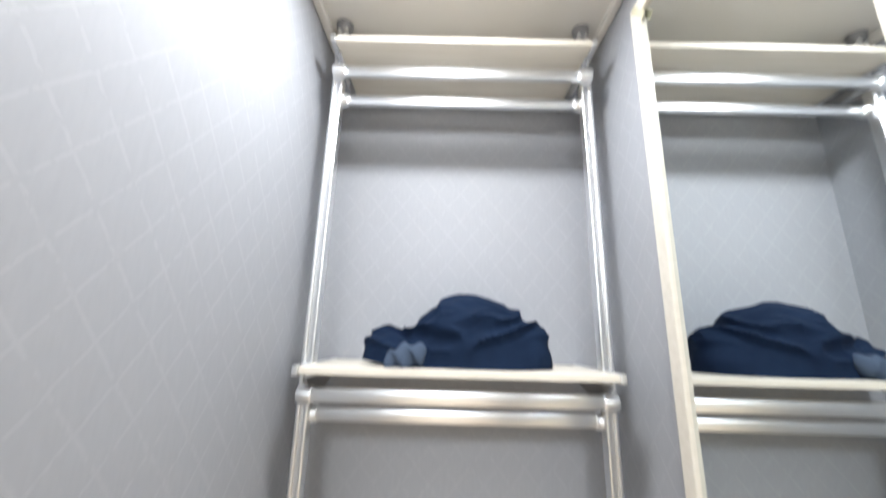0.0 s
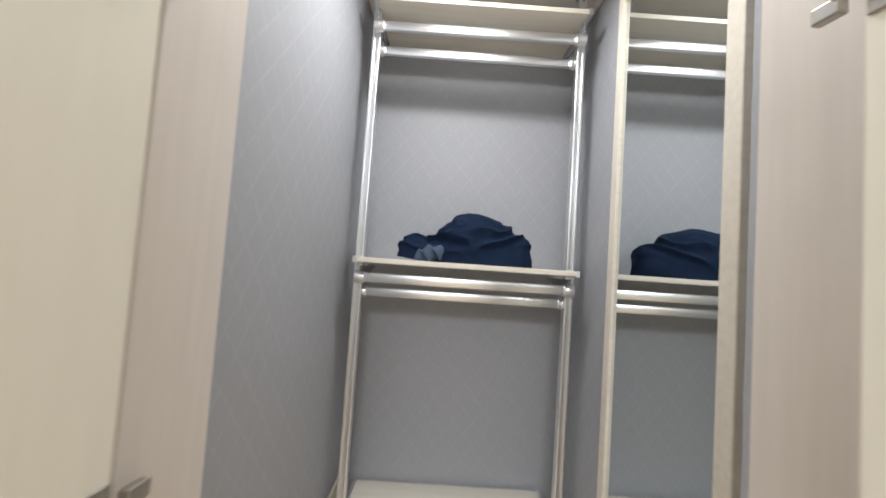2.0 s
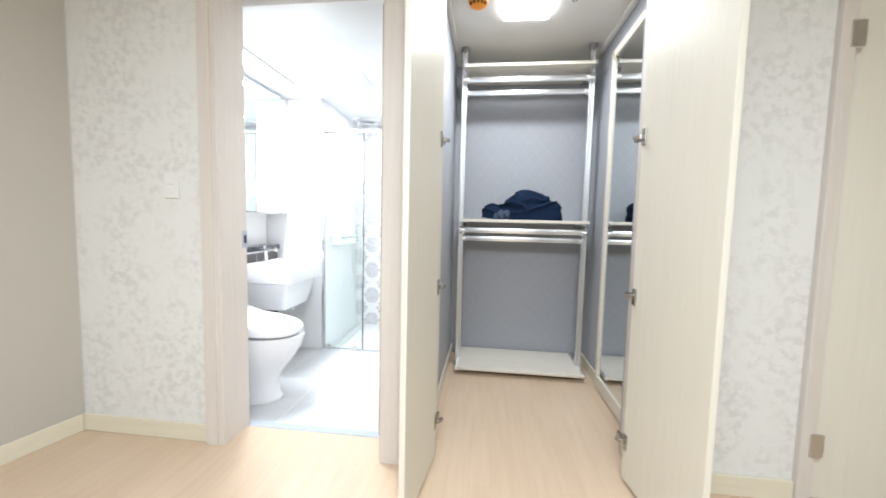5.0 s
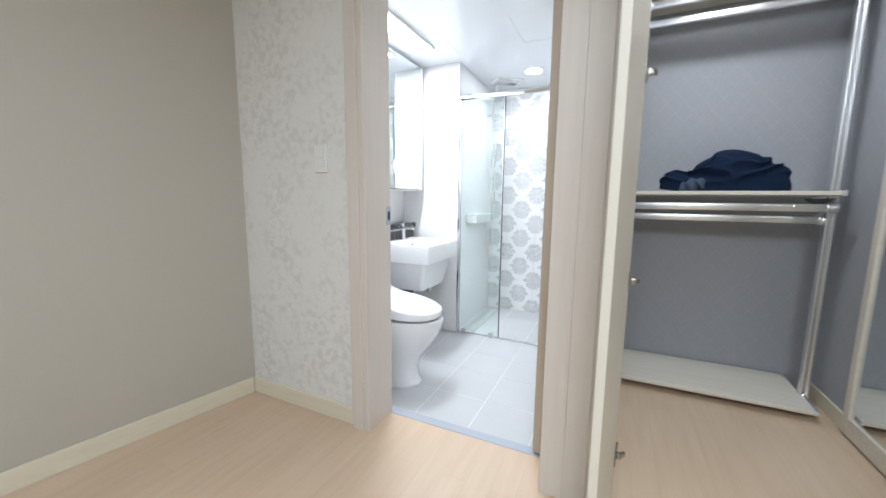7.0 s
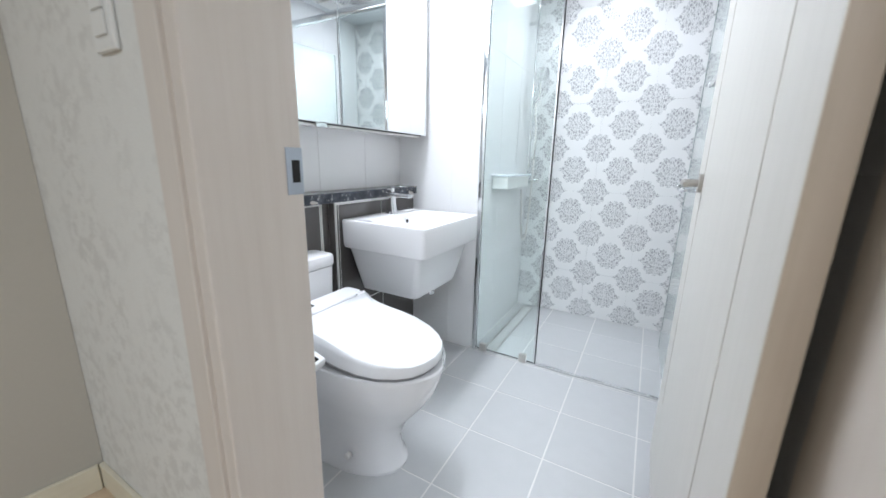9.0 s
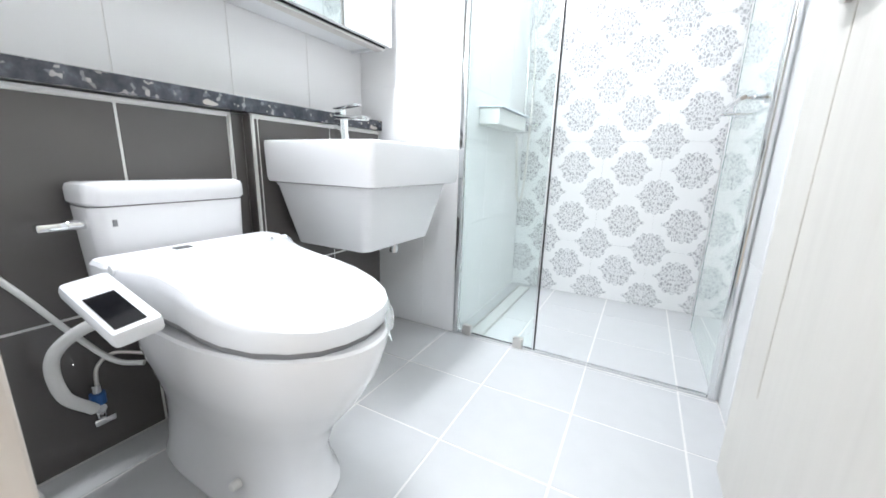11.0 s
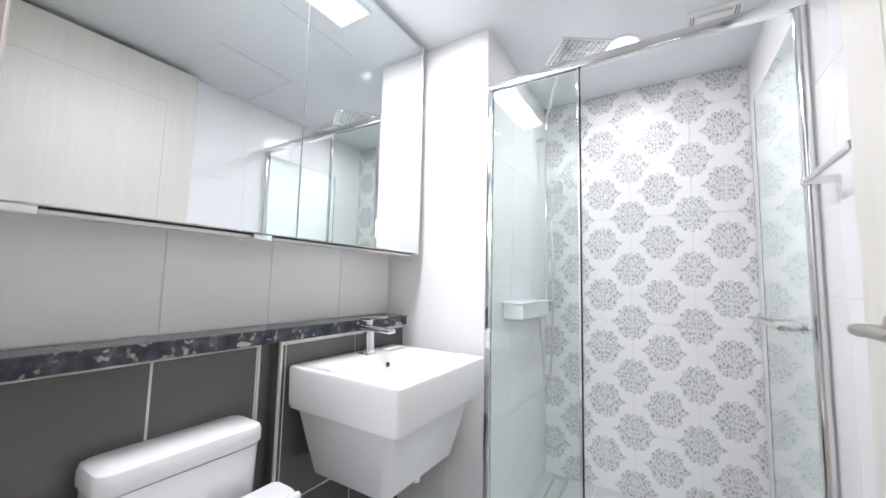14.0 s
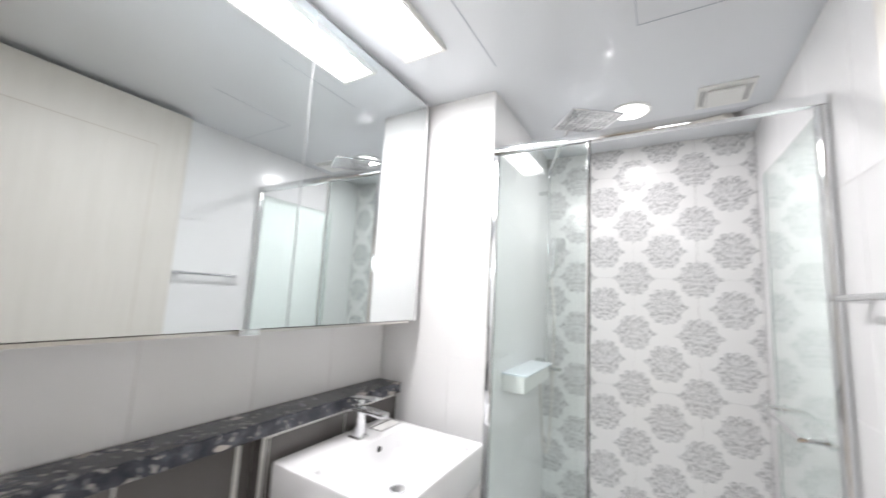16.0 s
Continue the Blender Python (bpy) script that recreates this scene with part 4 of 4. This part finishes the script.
def water_line():
    th = thing("water_hose", (-2.0, 0.5, 0.05), "white flexible bidet hose and angle valve", "hose")
    bm = bmesh.new()
    tube(bm, curve_points([(-1.80, 0.575, 0.385), (-1.90, 0.515, 0.368), (-1.98, 0.462, 0.29), (-2.0, 0.468, 0.18), (-2.03, 0.522, 0.098)], 8), 0.0135, 14)
    part("hose", bm, white_plastic, th, smooth=True)
    bm = bmesh.new()
    tube(bm, curve_points([(-2.07, 0.40, 0.51), (-2.06, 0.455, 0.42), (-2.05, 0.515, 0.31), (-2.02, 0.575, 0.215), (-1.97, 0.62, 0.20)], 7), 0.007, 10)
    part("power_cord", bm, white_plastic, th, smooth=True)
    bm = bmesh.new()
    tube(bm, curve_points([(-2.045, 0.540, 0.15), (-2.045, 0.548, 0.20), (-2.04, 0.585, 0.225), (-2.0, 0.64, 0.21)], 7), 0.005, 10)
    part("supply_tube", bm, steel, th, smooth=True)
    bm = bmesh.new()
    tube(bm, [(-2.09, 0.535, 0.09), (-2.03, 0.535, 0.09)], 0.013, 14)
    tube(bm, [(-2.045, 0.538, 0.055), (-2.045, 0.538, 0.155)], 0.011, 14)
    part("valve", bm, chrome, th, smooth=True)
    bm = bmesh.new()
    box(bm, -2.03, -2.018, 0.515, 0.560, 0.050, 0.068, 0.004)
    part("valve_handle", bm, chrome, th, smooth=True)
    bm = bmesh.new()
    tube(bm, [(-2.045, 0.538, 0.100), (-2.045, 0.538, 0.130)], 0.0165, 10)
    part("valve_collar", bm, blue_plastic, th, "blue collar")
    return th


water_line()


def shower_screen():
    th = thing("shower_screen", (-1.08, 1.74, TZ), "chrome-framed clear glass shower screen with its door open", "shower screen")
    y = 1.738
    part("top_rail", boxes((-1.60, -0.530, y - 0.016, y + 0.016, 1.975, 2.012), bevel=0.004), chrome, th, smooth=True)
    part("wall_post", boxes((-1.603, -1.578, y - 0.014, y + 0.014, TZ, 1.974), bevel=0.003), chrome, th, smooth=True)
    bm = bmesh.new()
    tube(bm, [(-0.5455, y, TZ), (-0.5455, y, 1.974)], 0.0165, 18)
    part("pivot_post", bm, chrome, th, smooth=True)
    part("bottom_rail", boxes((-1.578, -0.563, y - 0.008, y + 0.008, TZ, TZ + 0.012)), chrome, th)
    g = part("fixed_pane", boxes((-1.577, -1.212, y - 0.004, y + 0.004, TZ + 0.014, 1.973)), glass, th, "clear greenish glass")
    g.visible_shadow = False
    part("edge_strip", boxes((-1.211, -1.203, y - 0.008, y + 0.008, TZ + 0.014, 1.973), bevel=0.001), chrome, g)
    part("gasket", boxes((-1.2028, -1.199, y - 0.007, y + 0.007, TZ + 0.014, 1.973)), black_gap, g)
    for x in (-1.53, -1.275):
        part("floor_clamp", boxes((x - 0.022, x + 0.022, y - 0.016, y + 0.016, TZ + 0.001, TZ + 0.05), bevel=0.003), steel, th)
    m = Matrix.Translation((-0.5465, y, 0)) @ Matrix.Rotation(radians(1.0), 4, "Z")
    bm = bmesh.new()
    box(bm, -0.004, 0.004, 0.018, 0.605, TZ + 0.02, 1.96, 0, m)
    d = part("door_pane", bm, glass, th, "clear greenish glass door, open inwards")
    d.visible_shadow = False
    bm = bmesh.new()
    box(bm, -0.005, 0.005, 0.606, 0.609, TZ + 0.02, 1.96, 0, m)
    part("edge_strip", bm, glass_edge, d)
    bm = bmesh.new()
    tube(bm, [m @ Vector(p) for p in curve_points([(-0.004, 0.095, 0.976), (-0.058, 0.095, 0.976), (-0.070, 0.112, 0.976), (-0.070, 0.50, 0.976), (-0.058, 0.517, 0.976), (-0.004, 0.517, 0.976)], 4)], 0.009, 12)
    for yy in (0.095, 0.517):
        tube(bm, [m @ Vector((-0.003, yy, 0.976)), m @ Vector((-0.012, yy, 0.976))], 0.017, 14)
    part("handle_bar", bm, chrome, d, "chrome handle bar", smooth=True)
    return th


shower_screen()


def shower_set():
    th = thing("shower_set", (-1.56, 2.49, 1.0), "chrome rain shower column with hand shower and mixer", "shower")
    x, y = -1.545, 2.47
    bm = bmesh.new()
    tube(bm, curve_points([(x, y, 0.98), (x, y, 1.5), (x, y, 2.08), (x + 0.03, y - 0.04, 2.155), (-1.34, 2.0, 2.17), (-1.235, 1.865, 2.165)], 8), 0.010, 12)
    part("riser", bm, chrome, th, smooth=True)
    m = Matrix.Translation((-1.235, 1.865, 2.12)) @ Matrix.Rotation(radians(35), 4, "Z") @ Matrix.Rotation(radians(4), 4, "X")
    bm = bmesh.new()
    box(bm, -0.11, 0.11, -0.11, 0.11, 0, 0.010, 0.003, m)
    tube(bm, [m @ Vector((0, 0, 0.01)), m @ Vector((0, 0, 0.05))], [0.03, 0.012], 14)
    head = part("rain_head", bm, chrome, th, "square chrome rain head", smooth=True)
    bm = bmesh.new()
    for i in range(10):
        for j in range(10):
            c = m @ Vector((-0.094 + 0.0209 * i, -0.094 + 0.0209 * j, -0.0005))
            box(bm, c.x - 0.003, c.x + 0.003, c.y - 0.003, c.y + 0.003, c.z - 0.001, c.z + 0.001)
    part("nozzles", bm, grey_plastic, head)
    for z in (1.0, 2.0):
        bm = bmesh.new()
        tube(bm, [(-1.6035, y, z), (x, y, z)], 0.012, 12)
        part("wall_bracket", bm, chrome, th, smooth=True)
    bm = bmesh.new()
    tube(bm, [(x + 0.015, y, 1.47), (x + 0.05, y - 0.02, 1.54), (x + 0.06, y - 0.03, 1.66)], [0.013, 0.012, 0.014], 12)
    tube(bm, [(x + 0.05, y - 0.03, 1.68), (x + 0.085, y - 0.05, 1.67)], [0.036, 0.042], 18)
    part("hand_shower", bm, chrome, th, smooth=True)
    bm = bmesh.new()
    tube(bm, curve_points([(x + 0.03, y - 0.02, 1.48), (x + 0.05, y - 0.03, 1.2), (x + 0.04, y - 0.05, 0.62), (x + 0.02, y - 0.10, 0.56), (x + 0.0, y - 0.12, 0.9)], 8), 0.006, 10)
    part("shower_hose", bm, steel, th, smooth=True)
    bm = bmesh.new()
    box(bm, -1.603, -1.53, y - 0.14, y + 0.06, 0.93, 0.985, 0.01)
    box(bm, -1.545, -1.45, y - 0.05, y - 0.02, 0.96, 0.975, 0.004)
    part("mixer", bm, chrome, th, smooth=True)
    return th


shower_set()
th = thing("shower_shelf", (-1.55, 2.15, 1.0), "white and glass corner shelf on the shower wall", "shelf")
part("tray", boxes((-1.604, -1.50, 1.93, 2.36, 0.925, 1.0), bevel=0.006), white_plastic, th)
s = part("glass_plate", boxes((-1.604, -1.485, 1.922, 2.372, 1.001, 1.009), bevel=0.001), frosted, th, "glass plate")

th = thing("linear_drain", (-1.49, 2.17, TZ), "white slotted linear floor drain in the shower", "drain")
part("frame", boxes((-1.535, -1.528, 1.76, 2.60, TZ, TZ + 0.006), (-1.463, -1.456, 1.76, 2.60, TZ, TZ + 0.006), (-1.528, -1.463, 1.76, 1.767, TZ, TZ + 0.006), (-1.528, -1.463, 2.593, 2.60, TZ, TZ + 0.006)), steel, th)
# black floor puts the shade between the slats into colour
part("channel", boxes((-1.528, -1.463, 1.767, 2.593, TZ - 0.001, TZ + 0.001)), black_gap, th)
for k in range(40):
    yy = 1.772 + k * 0.0206
    part("slat", boxes((-1.526, -1.465, yy, yy + 0.0115, TZ + 0.0012, TZ + 0.005)), white_plastic, th)


def ceiling_vent():
    x0, x1, y0, y1, z = -0.815, -0.615, 2.07, 2.27, BATH
    th = thing("ceiling_vent", (-0.715, 2.17, z), "square white plastic exhaust vent in the bathroom ceiling", "vent")
    part("frame", boxes((x0, x1, y0, y1, z - 0.008, z), bevel=0.003), white_plastic, th)
    part("cover", boxes((x0 + 0.035, x1 - 0.035, y0 + 0.03, y1 - 0.03, z - 0.022, z - 0.009), bevel=0.004), white_plastic, th)
    # no slots are cut: grey strips paint the shade inside them
    for x in (x0 + 0.012, x0 + 0.022, x1 - 0.027, x1 - 0.017):
        part("slot", boxes((x, x + 0.005, y0 + 0.03, y1 - 0.03, z - 0.0088, z - 0.0082)), grey_plastic, th)
    return th


ceiling_vent()


def towel_bar():
    th = thing("towel_bar", (-0.56, 1.43, 1.385), "chrome towel bar on the white tiled wall", "towel bar")
    bm = bmesh.new()
    tube(bm, [(-0.592, 1.25, 1.392), (-0.592, 1.60, 1.392)], 0.008, 12)
    part("bar", bm, chrome, th, smooth=True)
    for yy in (1.285, 1.585):
        part("bracket", boxes((-0.602, -0.5278, yy - 0.011, yy + 0.011, 1.382, 1.402), bevel=0.003), chrome, th)
    return th


towel_bar()

structure("trim_ceiling_seam", boxes((-1.5375, -1.5345, 1.13, 1.56, BATH - 0.0015, BATH - 0.0002), (-1.0265, -1.0235, 1.13, 1.56, BATH - 0.0015, BATH - 0.0002), (-1.0235, -0.545, 1.5585, 1.5615, BATH - 0.0015, BATH - 0.0002)), stone_sill, "thin seam between the ceiling panels", "seam")


# ---- tiles, one object each ----
def tile_run(parent_name, name, mat, cells, depth_axis, face, back):
    parent = bpy.data.objects[parent_name]
    shared = {}
    for a0, a1, b0, b1 in cells:
        key = (round(a1 - a0, 4), round(b1 - b0, 4))
        ca, cb = (a0 + a1) / 2, (b0 + b1) / 2
        d0, d1 = sorted((face, back))
        if key not in shared:
            ha, hb, hd = (a1 - a0) / 2, (b1 - b0) / 2, (d1 - d0) / 2
            bm = bmesh.new()
            ext = {"x": (-hd, hd, -ha, ha, -hb, hb), "y": (-ha, ha, -hd, hd, -hb, hb), "z": (-ha, ha, -hb, hb, -hd, hd)}[depth_axis]
            box(bm, *ext)
            bmesh.ops.bevel(bm, geom=list(bm.edges), offset=0.0006, segments=1, affect="EDGES")
            for v in bm.verts:
                v.co *= U
            me = bpy.data.meshes.new(name)
            bm.to_mesh(me)
            bm.free()
            me.materials.append(mat.m)
            shared[key] = me
        ob = new(name, shared[key])
        cd = (d0 + d1) / 2
        ob.location = put_at({"x": (cd, ca, cb), "y": (ca, cd, cb), "z": (ca, cb, cd)}[depth_axis])
        ob.parent = parent


def spans(lo, hi, start, step, gap):
    """Cuts lo to hi by joints at start + k * step."""
    joints = [lo] + [start + k * step for k in range(-40, 41) if lo + 0.01 < start + k * step < hi - 0.01] + [hi]
    return [(a + gap / 2, b - gap / 2) for a, b in zip(joints, joints[1:])]


def cells(a, b):
    return [(*p, *q) for p in a for q in b]


tile_run("floor_bath", "tile", floor_tile, cells(spans(-2.09, -0.527, -1.305, 0.327, 0.0065), spans(0.333, 1.727, 1.385, 0.327, 0.0065)) + cells(spans(-1.603, -0.527, -1.305, 0.327, 0.0065), spans(1.73, 2.655, 1.385, 0.327, 0.0065)), "z", TZ, TZ - 0.006)
tile_run("wall_bath_dado", "tile", dark_tile, cells(spans(0.336, 0.99, 0.695, 0.345, 0.007), spans(TZ, 0.871, 0.33, 0.545, 0.007)), "x", -2.0900, -2.096)
tile_run("wall_bath_dado", "tile", dark_tile, cells(spans(1.056, 1.726, 1.40, 0.33, 0.005), spans(TZ, 0.871, 0.33, 0.545, 0.007)), "x", -2.0500, -2.056)
tile_run("wall_bath_left", "tile", white_tile, cells(spans(0.336, 1.727, 0.728, 0.334, 0.003), spans(0.931, BATH, 1.53, 0.6, 0.003)), "x", -2.1562, -2.162)
tile_run("wall_bath_back", "tile", damask_mat, cells(spans(-1.604, -0.527, -1.099, 0.306, 0.0012), spans(TZ, BATH, 0.889, 0.612, 0.0012)), "y", 2.651, 2.66)
tile_run("wall_bath_pillar", "tile", white_tile, cells(spans(-2.15, -1.606, -1.78, 0.6, 0.002), spans(TZ, BATH, 0.45, 0.63, 0.002)), "y", 1.7268, 1.732)
tile_run("wall_bath_right", "tile", white_tile, cells(spans(0.325, 2.65, 0.6, 0.33, 0.002), spans(TZ, BATH, 0.45, 0.63, 0.002)), "x", -0.5272, -0.521)
tile_run("wall_bath_pillar", "tile", white_tile, cells(spans(1.729, 2.65, 2.05, 0.33, 0.002), spans(TZ, BATH, 0.45, 0.63, 0.002)), "x", -1.6038, -1.610)
